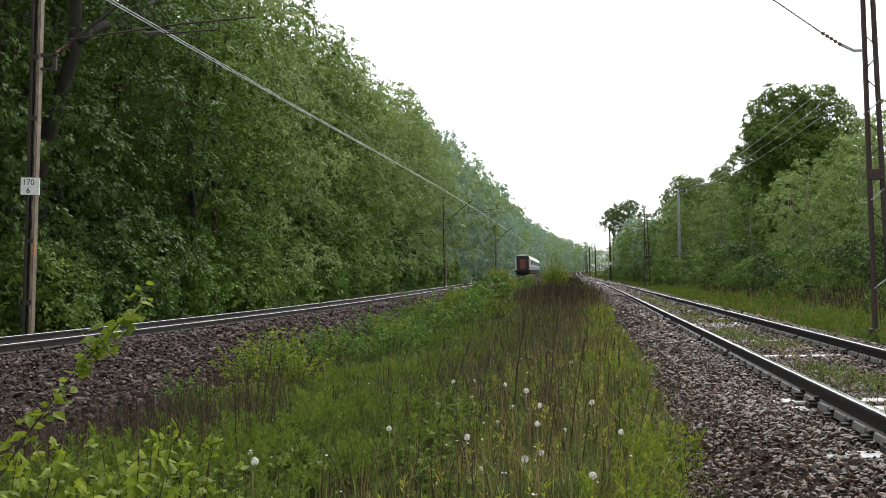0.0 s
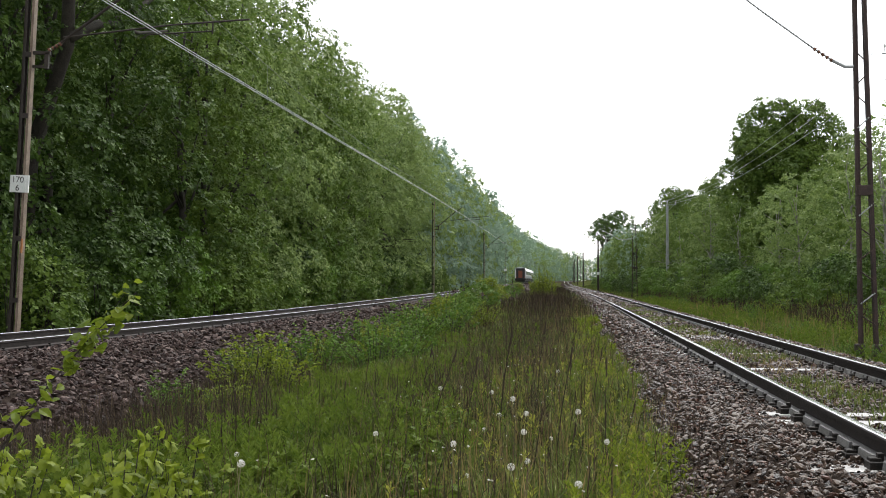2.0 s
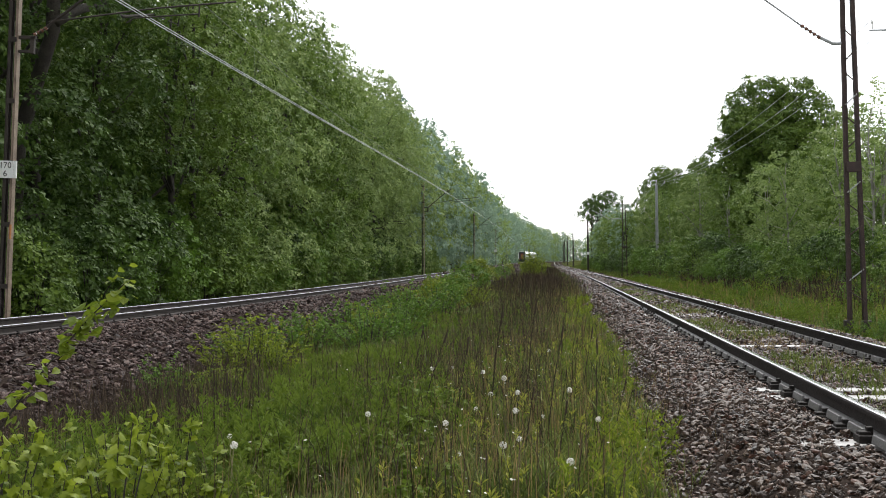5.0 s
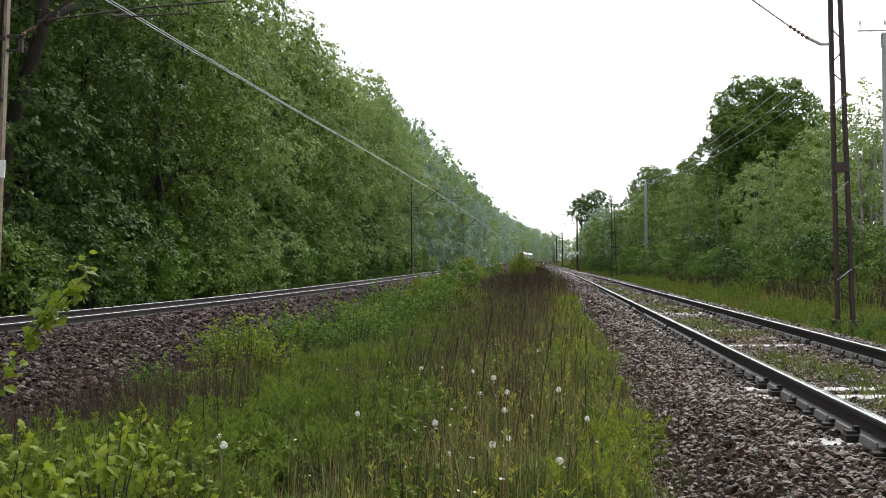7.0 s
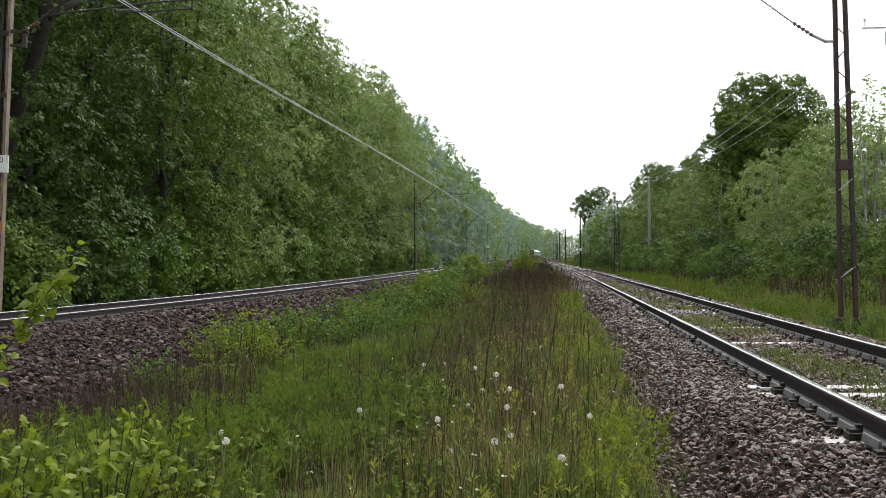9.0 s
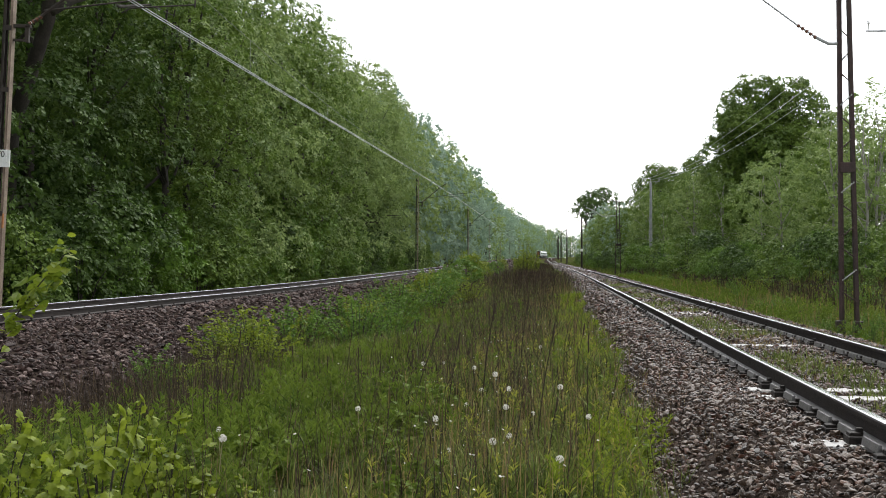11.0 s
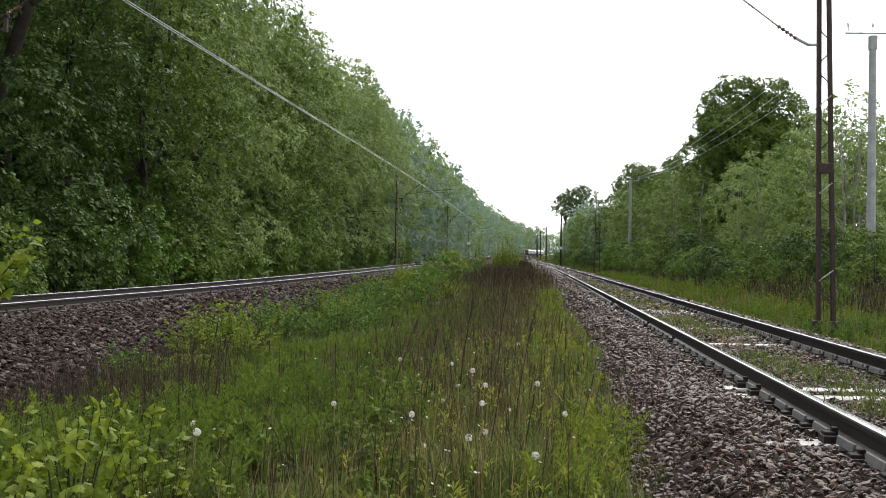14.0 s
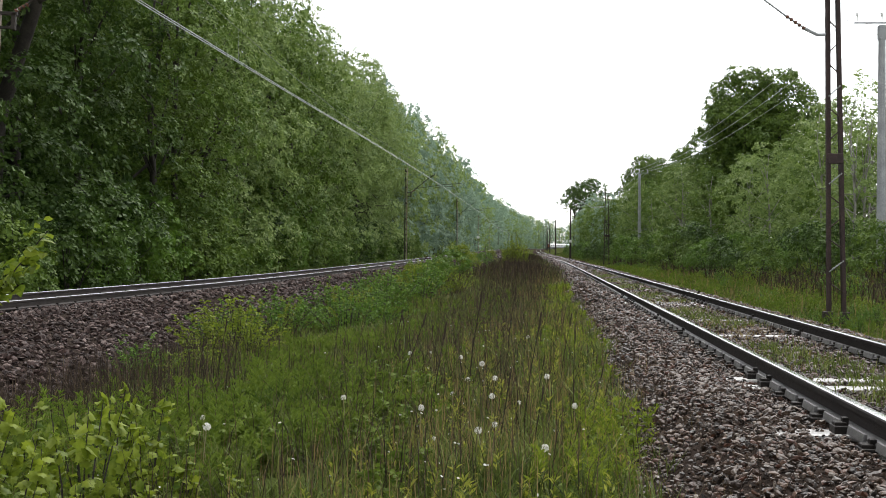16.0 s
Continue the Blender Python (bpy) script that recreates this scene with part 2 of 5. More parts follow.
def sheet(name, xs_of, ys, z_of, material, label, kind="structure", category=""):
    """A lofted sheet: for each y a row of x."""
    rows = [xs_of(y) for y in ys]
    n = len(rows[0])
    xx = np.array(rows)
    yy = np.repeat(np.array(ys)[:, None], n, 1)
    zz = z_of(xx, yy)
    v = np.stack([xx, yy, zz], -1).reshape(-1, 3)
    i = np.arange(len(ys) - 1)[:, None] * n + np.arange(n - 1)[None]
    f = np.stack([i, i + 1, i + n + 1, i + n], -1).reshape(-1, 4)
    ob = new(name, mesh_np(name, v, f, material, True))
    return tagged(ob, label, category or "ground", kind=kind)


YS = np.concatenate([np.arange(-60, 0, 6.0), np.arange(0, 60, 0.5), np.arange(60, 200, 3), np.arange(200, 1000, 20), np.arange(1000, 2600, 100)])
XREL = np.concatenate([[-2000, -800, -300, -120, -60, -40], np.arange(-30, -6, 2.0), np.arange(-6, 12, 0.35), np.arange(12, 40, 3.0), [60, 120, 300, 800, 2000]])


def ground_x(y):
    return XREL + rx(y) * 0.5 + lx(y) * 0.5 + 3.77


sheet("ground", ground_x, YS, ground_z, SOIL, "damp dark soil under grass and weeds")

BED_L = ((-3.7, -.98), (-3.2, -.80), (-1.85, -.235), (-1.7, -.21), (0, -.20), (1.65, -.20), (1.8, -.225), (2.6, -.42), (3.6, -.66), (4.6, -.93), (4.9, -1.0))
BED_R = ((-2.25, -.56), (-1.9, -.42), (-1.5, -.20), (-1.3, -.165), (-1.05, -.172), (-.9, -.188), (0, -.19), (.9, -.188), (1.05, -.172), (1.3, -.165), (1.6, -.21), (2.1, -.40), (2.6, -.56))


def bed_z(bed, x, y, cx, cz):
    u, h = zip(*bed)
    return cz + np.interp(x - cx, u, h)


def bed_sheet(name, bed, cx, cz, label):
    us = np.array([u for u, h in bed])
    fine = np.linspace(us[0], us[-1], 26)
    ys = np.concatenate([np.arange(-20, 80, 1.0), np.arange(80, 1100, 15.0)])
    return sheet(name, lambda y: fine + cx(y), ys,
                 lambda x, y: bed_z(bed, x, y, cx(y), cz(y)) - 0.012 + 0.008 * np.sin(x * 9 + y * 5) * np.sin(y * 7), GRIT, label)


ballast_l = bed_sheet("ballast_bed", BED_L, lx, lz, "grey-brown crushed stone railway embankment shoulder")
ballast_r = bed_sheet("ballast_bed", BED_R, rx, rz, "grey-brown crushed stone railway bed with weeds")

# ---- rails ----
HEAD = ((-.0335, -.012), (-.0335, -.036), (-.010, -.048), (.010, -.048), (.0335, -.036), (.0335, -.012), (.024, -.001), (0, 0), (-.024, -.001))
WEB = ((-.008, -.046), (-.008, -.122), (.008, -.122), (.008, -.046))
FOOT = ((-.0625, -.149), (.0625, -.149), (.0625, -.137), (.010, -.118), (-.010, -.118), (-.0625, -.137))
RUN = ((-.027, -.004), (.027, -.004), (.021, .0018), (0, .0026), (-.021, .0018))

RUN_NARROW = ((-.031, -.005), (.031, -.005), (.024, .0018), (0, .0026), (-.024, .0018))


def extrude_along(name, profile, off, cx, cz, material, parent, label=""):
    ys = np.concatenate([np.arange(-20, 120, 4.0), np.arange(120, 1100, 12.0)])
    p = np.array(profile)
    n = len(p)
    xx = cx(ys)[:, None] + off + p[None, :, 0]
    zz = cz(ys)[:, None] + p[None, :, 1]
    yy = np.repeat(ys[:, None], n, 1)
    v = np.stack([xx, yy, zz], -1).reshape(-1, 3)
    i, k = np.arange(len(ys) - 1)[:, None] * n, np.arange(n)[None]
    f = np.stack([i + k, i + (k + 1) % n, i + n + (k + 1) % n, i + n + k], -1).reshape(-1, 4)
    ob = new(name, mesh_np(name, v, f, material))
    ob.parent = parent
    return tagged(ob, label)


def rail(cx, cz, off, label, head, foot, run):
    root = tagged(new("rail"), label, "rail", "running rails")
    extrude_along("rail_head", HEAD, off, cx, cz, head, root)
    extrude_along("running_face", run, off, cx, cz, RAIL_TOP, root, "polished wet steel running face")
    extrude_along("rail_web", WEB, off, cx, cz, head, root)
    extrude_along("rail_foot", FOOT, off, cx, cz, foot, root, "wet rail foot, greyed for its sky sheen")
    return root


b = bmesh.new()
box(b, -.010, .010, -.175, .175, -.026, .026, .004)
sheen_mesh = bpy.data.meshes.new("foot_board")
b.to_mesh(sheen_mesh)
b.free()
sheen_mesh.materials.append(FOOT_SHEEN)
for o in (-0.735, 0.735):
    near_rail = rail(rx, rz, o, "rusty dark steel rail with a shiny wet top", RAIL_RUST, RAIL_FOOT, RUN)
    # added pale strips imitating the sky's sheen on the rail foot between the sleepers
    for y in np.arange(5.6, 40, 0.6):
        sheen_strip = child(new("foot_board", sheen_mesh), near_rail)
        sheen_strip.matrix_basis = pose(float(rx(y)) + o - .074, y, float(rz(y)) - .136, 0, 10, 0)
for o in (-0.75, 0.75):
    rail(lx, lz, o, "brown steel rail with a polished top on the embankment", RAIL_SIDE, RAIL_SIDE, RUN_NARROW)


def sleeper_thing(label, group):
    root = tagged(new("sleeper"), label, "sleeper", group)
    b = bmesh.new()
    box(b, -1.25, 1.25, -.12, .12, -.36, -.172, .02)
    part("sleeper_body", b, CONCRETE, root)
    for s in (-1, 1):
        for e in (-1, 1):
            x = s * 0.742 + e * 0.085
            b = bmesh.new()
            box(b, x - .050, x + .035, -.075, .075, -.185, -.128, .008)
            box(b, x - .04, x + .025, -.045, .045, -.135, -.108, .006)
            box(b, x - .018 - e * .025, x + .018 - e * .025, -.025, .025, -.135, -.083, .005)
            part("rail_clip", b, IRON, root)
    return root


first = sleeper_thing("wet pale concrete sleeper mostly buried in ballast", "sleepers of the near track")
ys_right = np.arange(5.3, 62, 0.6)
for i, y in enumerate(ys_right):
    seat = 0.003 if min(abs(y - q) for q in (7.1, 9.5, 10.1, 15.5, 19.1, 24.5, 25.1, 25.7, 26.3, 28.1, 28.7)) < 0.05 else -0.032
    m = pose(rx(y), y, rz(y) + seat, 0, 0, 0.6 * math.sin(i * 3.1))
    if i == 0:
        first.matrix_basis = m
    else:
        copy_thing(first, m)
second = sleeper_thing("grey concrete sleeper under the embankment track", "sleepers of the far track")
for i, y in enumerate(np.arange(14.0, 66, 0.85)):
    m = pose(lx(y), y, lz(y) - 0.03)
    if i == 0:
        second.matrix_basis = m
    else:
        copy_thing(second, m)

# ---- trees ----


def leaf_cloud(rng, centres, radii, per, size, up=0.5, squash=0.7, axis=(0.0, 0.0), twig=9):
    """Leafy boughs: on the upper and outer side of each clump sit twigs, each with a fan of folded leaves."""
    k = max(3, per // twig)
    n = len(centres) * k
    c, r = np.repeat(centres, k, 0), np.repeat(radii, k)
    out = c - np.array([axis[0], axis[1], 0.0])
    out[:, 2] = 0.0
    out /= np.linalg.norm(out, axis=1, keepdims=True) + 1e-6
    face = out * 0.75 + np.array([0, 0, 0.65])
    d = rng.normal(size=(n, 3))
    d /= np.linalg.norm(d, axis=1, keepdims=True)
    dot = np.sum(d * face, 1, keepdims=True)
    d = np.where(dot < -0.25, d - 2 * dot * face, d)
    d /= np.linalg.norm(d, axis=1, keepdims=True)
    p = c + d * (r * (0.78 + 0.26 * rng.random(n)))[:, None] * np.array([1, 1, squash])
    lie = d * 0.75 + out * 0.15 + np.array([0, 0, up]) + rng.normal(size=(n, 3)) * 0.22
    lie /= np.linalg.norm(lie, axis=1, keepdims=True)
    run = d + out * 0.5 - np.array([0, 0, 0.35]) + rng.normal(size=(n, 3)) * 0.35
    run -= lie * np.sum(run * lie, 1, keepdims=True)
    run /= np.linalg.norm(run, axis=1, keepdims=True)
    side = np.cross(lie, run)
    m = n * twig
    p, lie, run, side = (np.repeat(a, twig, 0) for a in (p, lie, run, side))
    q = rng.uniform(-1, 1, (m, 1))
    p = p + run * size * 1.9 * rng.random((m, 1)) + side * size * 1.1 * q + rng.normal(size=(m, 3)) * size * 0.22
    nrm = lie + rng.normal(size=(m, 3)) * 0.33
    nrm /= np.linalg.norm(nrm, axis=1, keepdims=True)
    t = run + side * q * 0.9 + rng.normal(size=(m, 3)) * 0.3
    t -= nrm * np.sum(t * nrm, 1, keepdims=True)
    t /= np.linalg.norm(t, axis=1, keepdims=True)
    s = np.cross(nrm, t)
    L = size * (0.65 + 0.7 * rng.random(m))[:, None]
    W = L * 0.44
    mid = p + t * L * 0.45
    v = np.stack([p, mid + s * W + nrm * L * 0.08, p + t * L - nrm * L * 0.06, mid - s * W + nrm * L * 0.08], 1).reshape(-1, 3)
    i = np.arange(m)[:, None] * 4
    f = np.concatenate([i + np.array([[0, 1, 2]]), i + np.array([[0, 2, 3]])], 1).reshape(-1, 3)
    return v, f


def spaced(rng, make, n, tries=5):
    """Points from make(), each the best of several so that they keep apart."""
    pool = make(n * tries)
    got = [pool[0]]
    near = np.full(len(pool), 1e9)
    for i in range(1, n):
        near = np.minimum(near, np.sum((pool - got[-1]) ** 2, 1))
        pick = rng.choice(len(pool), tries, replace=False)
        got.append(pool[pick[np.argmax(near[pick])]])
    return np.array(got)


def crown_points(rng, n, height, radius, low, lean=0.0, top_heavy=0.0):
    """Clump centres: a lumpy, uneven crown between low and height."""
    k = rng.random(n)
    z = low + (height - low) * k ** (1 - 0.4 * top_heavy)
    u = (z - low) / (height - low)
    prof = np.sin(np.clip(0.12 + 0.88 * u, 0, 1) * math.pi * 0.985) ** 0.68
    if top_heavy < 0.3:
        prof = np.maximum(prof, np.where(u < 0.5, 0.86, 0))
    a = rng.random(n) * 2 * math.pi
    lump = 0.82 + 0.2 * np.sin(a * 3 + z * 0.9) + 0.14 * np.sin(a * 5 - z * 1.7)
    rr = radius * prof * lump * np.sqrt(0.4 + 0.6 * rng.random(n))
    return np.stack([rr * np.cos(a) + lean * u, rr * np.sin(a), z], 1)


def tree_thing(seed, height, radius, low, clumps, per, leaf, material, label, name="tree", squash=0.7, bark=None, clump_r=(0.55, 1.15), top_heavy=0.0, trunk_r=0.2):
    rng = np.random.default_rng(seed)
    root = tagged(new(name), label, name)
    pts = spaced(rng, lambda k: crown_points(rng, k, height - 0.6, radius, low, 0.4, top_heavy), clumps)
    rad = clump_r[0] + (clump_r[1] - clump_r[0]) * rng.random(clumps)
    b = bmesh.new()
    h = height * 0.86
    spine = [(0.25 * math.sin(i * 1.3 + seed) * i / 6, 0.2 * math.cos(i * 1.1 + seed) * i / 6, h * i / 6 - (0.5 if i == 0 else 0)) for i in range(7)]
    tube(b, spine, [trunk_r * (1.15 - 0.98 * i / 6) for i in range(7)], 7)
    for i in rng.choice(clumps, min(clumps, 11), replace=False):
        q = pts[i]
        z0 = max(0.25 * height * rng.random() + 0.1 * height, min(q[2] - 1.5, h * 0.8) * 0.8)
        s = Vector((0.1, 0.05, z0))
        e = Vector(q)
        mid = s.lerp(e, 0.55) + Vector((0, 0, 0.35))
        tube(b, (s, mid, e), (trunk_r * 0.45, trunk_r * 0.25, trunk_r * 0.08), 5)
    part("trunk", b, bark or BARK, root, smooth=True)
    v, f = leaf_cloud(rng, pts, rad, per, leaf, squash=squash)
    child(new("crown", mesh_np("crown", v, f, material)), root)
    return root


def shrub_thing(seed, height, radius, clumps, per, leaf, material, label):
    rng = np.random.default_rng(seed)
    root = tagged(new("shrub"), label, "shrub")
    pts = crown_points(rng, clumps, height, radius, 0.1)
    b = bmesh.new()
    for i in rng.choice(clumps, min(clumps, 9), replace=False):
        q = Vector(pts[i])
        tube(b, ((q.x * .1, q.y * .1, -.2), (q.x * .5, q.y * .5, q.z * .6), q), (.03, .02, .006), 4)
    part("stem", b, BARK, root)
    v, f = leaf_cloud(rng, pts, np.full(clumps, radius * 0.33) * (0.7 + 0.6 * rng.random(clumps)), per, leaf)
    child(new("foliage", mesh_np("foliage", v, f, material)), root)
    return root


placed = set()


def put(template, x, y, turn, scale=1.0, group="", lift=0.0, tall=1.0):
    """The first call places the template itself, later calls copies of it."""
    z = float(ground_z(x, y)) - 0.05 + lift
    m = pose(x, y, z, 0, 0, turn)
    if template.name in placed:
        ob = copy_thing(template, m)
    else:
        placed.add(template.name)
        template.matrix_basis = m
        ob = template
    ob.scale = (scale, scale, scale * tall)
    if group:
        tagged(ob, group=group)
    return ob


def scaled(template, x, y, turn, scale, group="", tall=1.0):
    ob = put(template, x, y, turn, 1.0, group)
    ob.scale = (scale, scale, scale * tall)
    return ob


# The fourth edge tree is paler, haze put into its leaf colour.
EDGE = [tree_thing(11 + i, 18.0, 3.7, 1.0, 86, 234, 0.155, (LEAF_DARK, LEAF_MID, LEAF_DARK, LEAF_PALE)[i],
                   ("tall dark-leaved hornbeam at the forest edge", "tall green linden at the forest edge", "tall dense oak at the forest edge", "pale green tree at the forest edge, lightened to imitate haze")[i],
                   clump_r=(0.8, 2.0), squash=0.55) for i in range(4)]
BACK = [tree_thing(31 + i, 20.0, 4.6, 0.8, 100, 72, 0.30, (LEAF_DARK, LEAF_MID)[i], "tall forest tree standing behind the edge row", top_heavy=0.3, clump_r=(0.8, 1.5)) for i in range(2)]
# Pale and greyed leaf tones imitate haze on the distant trees.
FAR = [tree_thing(41 + i, 18.0, 4.6, 0.6, 80, 64, 0.34, (LEAF_PALE, LEAF_HAZE, LEAF_MID)[i], ("pale green forest tree beside the railway", "forest tree beside the railway, leaves greyed to imitate haze", "green forest tree beside the railway")[i], clump_r=(0.8, 1.6)) for i in range(3)]
BUSHES = [shrub_thing(51 + i, 3.4, 1.7, 46, 55, 0.15, (LEAF_MID, LEAF_SHRUB, LEAF_DARK)[i], "leafy green undergrowth shrub at the forest foot") for i in range(3)]

rnd = random.Random(5)
for j, (dx, y0, y1, step) in enumerate(((-6.6, 25, 135, 4.6), (-11.5, 36, 150, 6.0))):
    y = y0
    while y < y1:
        k = rnd.randrange(3)
        x = float(lx(y)) + dx - (1.3 if y < 40 else 0.5 if y < 60 else 1.6) + rnd.uniform(-0.8, 0.8)
        # Farther along, paler trees are picked to imitate haze.
        k = k if y < 48 else (1, 3, 1)[k] if y < 90 else 3
        scaled(EDGE[k], x, y, rnd.uniform(0, 360), rnd.uniform(0.88, 1.08), "left forest trees", rnd.uniform(0.92, 1.08) * (1.0 if y < 60 else 1.1))
        y += step * rnd.uniform(0.8, 1.2)
y = 46
while y < 200:
    scaled(BACK[rnd.randrange(2)], float(lx(y)) - 17.5 + rnd.uniform(-2, 2), y, rnd.uniform(0, 360), rnd.uniform(0.9, 1.1), "left forest trees")
    y += 6.5
y = 60
while y < 220:
    scaled(BACK[rnd.randrange(2)], float(lx(y)) - 25 + rnd.uniform(-2, 2), y, rnd.uniform(0, 360), rnd.uniform(0.9, 1.05), "left forest trees")
    y += 8
y = 30
while y < 120:
    scaled(BUSHES[rnd.randrange(3)], float(lx(y)) - 9.3 + rnd.uniform(-1, 1), y, rnd.uniform(0, 360), rnd.uniform(1.2, 1.9), "undergrowth along the forest")
    y += 3.2
y = 29.5
while y < 150:
    x = float(lx(y)) - (4.8 if y < 50 else 6.4) + rnd.uniform(-0.5, 0.4)
    scaled(BUSHES[rnd.randrange(3)], x, y, rnd.uniform(0, 360), rnd.uniform(0.75, 1.15), "undergrowth along the forest")
    y += rnd.uniform(1.6, 2.4)
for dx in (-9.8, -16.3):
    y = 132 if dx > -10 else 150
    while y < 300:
        # Mostly the haze-tinted tree on this distant stretch.
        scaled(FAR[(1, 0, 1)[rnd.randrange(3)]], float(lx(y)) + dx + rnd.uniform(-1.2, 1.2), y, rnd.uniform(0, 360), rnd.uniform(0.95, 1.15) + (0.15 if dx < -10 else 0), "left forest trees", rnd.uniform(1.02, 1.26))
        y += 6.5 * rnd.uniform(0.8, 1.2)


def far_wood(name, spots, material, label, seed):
    """Woods too far off to count: one mesh of clumped foliage and trunks."""
    rng = np.random.default_rng(seed)
    cs, rs = [], []
    b = bmesh.new()
    for x, y, h, r in spots:
        z = float(ground_z(x, y))
        n = 34
        cs.append(crown_points(rng, n, h, r, 0.5) + np.array([x, y, z]))
        rs.append(rng.uniform(.9, 1.7, n))
        tube(b, ((x, y, z - .3), (x, y, z + h * .8)), (.2, .06), 4)
    root = tagged(new(name), label, "woods", kind="stuff")
    v, f = leaf_cloud(rng, np.concatenate(cs), np.concatenate(rs), 24, 0.62, twig=6)
    child(new("foliage", mesh_np("foliage", v, f, material)), root)["kind"] = "stuff"
    part("trunk", b, BARK, root)["kind"] = "stuff"
    return root


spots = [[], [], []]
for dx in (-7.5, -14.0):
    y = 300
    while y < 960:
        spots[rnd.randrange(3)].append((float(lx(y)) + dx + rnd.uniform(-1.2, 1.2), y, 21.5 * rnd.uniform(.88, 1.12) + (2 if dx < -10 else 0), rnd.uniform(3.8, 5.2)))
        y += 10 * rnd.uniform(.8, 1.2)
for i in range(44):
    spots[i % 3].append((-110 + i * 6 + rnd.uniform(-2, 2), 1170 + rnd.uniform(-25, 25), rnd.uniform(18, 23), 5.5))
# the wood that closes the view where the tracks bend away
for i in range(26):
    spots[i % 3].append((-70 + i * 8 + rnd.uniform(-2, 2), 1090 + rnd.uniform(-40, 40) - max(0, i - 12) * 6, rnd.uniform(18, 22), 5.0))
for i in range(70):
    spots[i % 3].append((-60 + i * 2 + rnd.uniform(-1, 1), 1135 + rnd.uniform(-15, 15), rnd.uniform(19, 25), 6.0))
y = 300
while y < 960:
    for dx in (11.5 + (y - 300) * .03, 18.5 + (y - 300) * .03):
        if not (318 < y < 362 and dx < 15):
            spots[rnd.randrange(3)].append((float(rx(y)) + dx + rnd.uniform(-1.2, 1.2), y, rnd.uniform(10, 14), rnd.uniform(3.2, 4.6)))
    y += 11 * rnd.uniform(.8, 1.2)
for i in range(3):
    # Haze is put into the leaf colours of these woods.
    far_wood("far_wood", spots[i], (LEAF_HAZE, LEAF_PALE, LEAF_HAZE)[i], "distant mixed woods along the railway", 300 + i)

# right-hand side: mixed trees and shrubs
BIRCH = [tree_thing(61 + i, 11.0, 3.1, 0.8, 95, 80, 0.18, (LEAF_PALE, LEAF_MID)[i], ("light green young birch at the wood's edge", "green young birch at the wood's edge")[i], bark=BARK_PALE, trunk_r=0.11, clump_r=(0.45, 0.9)) for i in range(2)]
OAK = tree_thing(71, 19.5, 5.3, 3.5, 230, 216, 0.21, LEAF_MID, "large dark-crowned oak rising above the wood", clump_r=(0.7, 1.3), trunk_r=0.35)
THIN = tree_thing(81, 10.5, 2.3, 2.0, 60, 26, 0.15, LEAF_PALE, "thin sparse young aspen with sky between its leaves", bark=BARK_PALE, trunk_r=0.08, clump_r=(0.4, 0.8))
PINE = tree_thing(91, 21.0, 5.0, 13.0, 60, 45, 0.4, LEAF_DARK, "tall tree with a high flat crown on bare trunks", clump_r=(0.8, 1.5), top_heavy=0.9, trunk_r=0.3)

RIGHT = ((0, 13.3, 60, .76), (1, 15.5, 66, .80), (0, 12.6, 70, .66), (1, 16.6, 76, .82), (0, 14.5, 88, .74), (1, 13.0, 98, .72), (0, 14.6, 56, .7), (1, 16.2, 58, .66),
         (0, 12.2, 112, .85), (1, 13.0, 124, .9), (0, 15.0, 135, 1.0), (1, 12.0, 142, .8), (0, 11.5, 158, .95), (1, 13.0, 172, 1.1), (0, 14.5, 190, 1.2))
for k, x, y, s in RIGHT:
    scaled(BIRCH[k], x, y, rnd.uniform(0, 360), s, "right wood trees")
for x, y, s in ((18.0, 112, .92), (20.7, 110, .89), (19.4, 118, .85), (16.5, 150, .70), (14.8, 186, .80), (18.0, 205, .85)):
    scaled(OAK, x, y, rnd.uniform(0, 360), s, "right wood trees")
for x, y, s in ((12.4, 50, .80), (13.4, 52, .78), (14.2, 47, .72), (13.0, 43, .55)):
    scaled(THIN, x, y, rnd.uniform(0, 360), s, "right wood trees")
for x, y, s in ((8.5, 335, .95), (11.5, 342, 1.0), (7.0, 350, .9)):
    scaled(PINE, x, y, rnd.uniform(0, 360), s, "right wood trees")
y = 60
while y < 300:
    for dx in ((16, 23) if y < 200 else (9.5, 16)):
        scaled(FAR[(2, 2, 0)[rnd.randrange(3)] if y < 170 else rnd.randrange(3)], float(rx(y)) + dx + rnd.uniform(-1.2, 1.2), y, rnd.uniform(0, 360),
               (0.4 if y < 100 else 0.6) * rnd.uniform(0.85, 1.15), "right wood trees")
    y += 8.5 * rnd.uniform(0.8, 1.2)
y = 30
while y < 240:
    x = float(rx(y)) + 6.4 + rnd.uniform(-.7, 2.6) + (1.0 if y < 45 else 0)
    scaled(BUSHES[rnd.randrange(3)], x, y, rnd.uniform(0, 360), rnd.uniform(0.35, 0.62) * (1.45 if y > 80 else 1), "shrubs beside the near track")
    y += rnd.uniform(0.7, 1.3) if y < 90 else rnd.uniform(1.4, 2.4)

y = 150
while y < 300:
    scaled(BUSHES[rnd.randrange(3)], float(rx(y)) + rnd.uniform(4.8, 8.0), y, rnd.uniform(0, 360), rnd.uniform(0.4, 0.75), "shrubs beside the near track")
    y += rnd.uniform(2.5, 4.5)

# an old tree whose dark limbs show before the foliage
old = tagged(new("tree"), "old tree with dark bare limbs at the forest edge", "tree", "left forest trees")
b = bmesh.new()
tube(b, ((-18.0, 36.4, -.8), (-17.4, 36.0, 5), (-15.6, 34.7, 8.3), (-15.4, 34.4, 11), (-15.6, 34.2, 15)), (.34, .28, .22, .18, .08), 9)
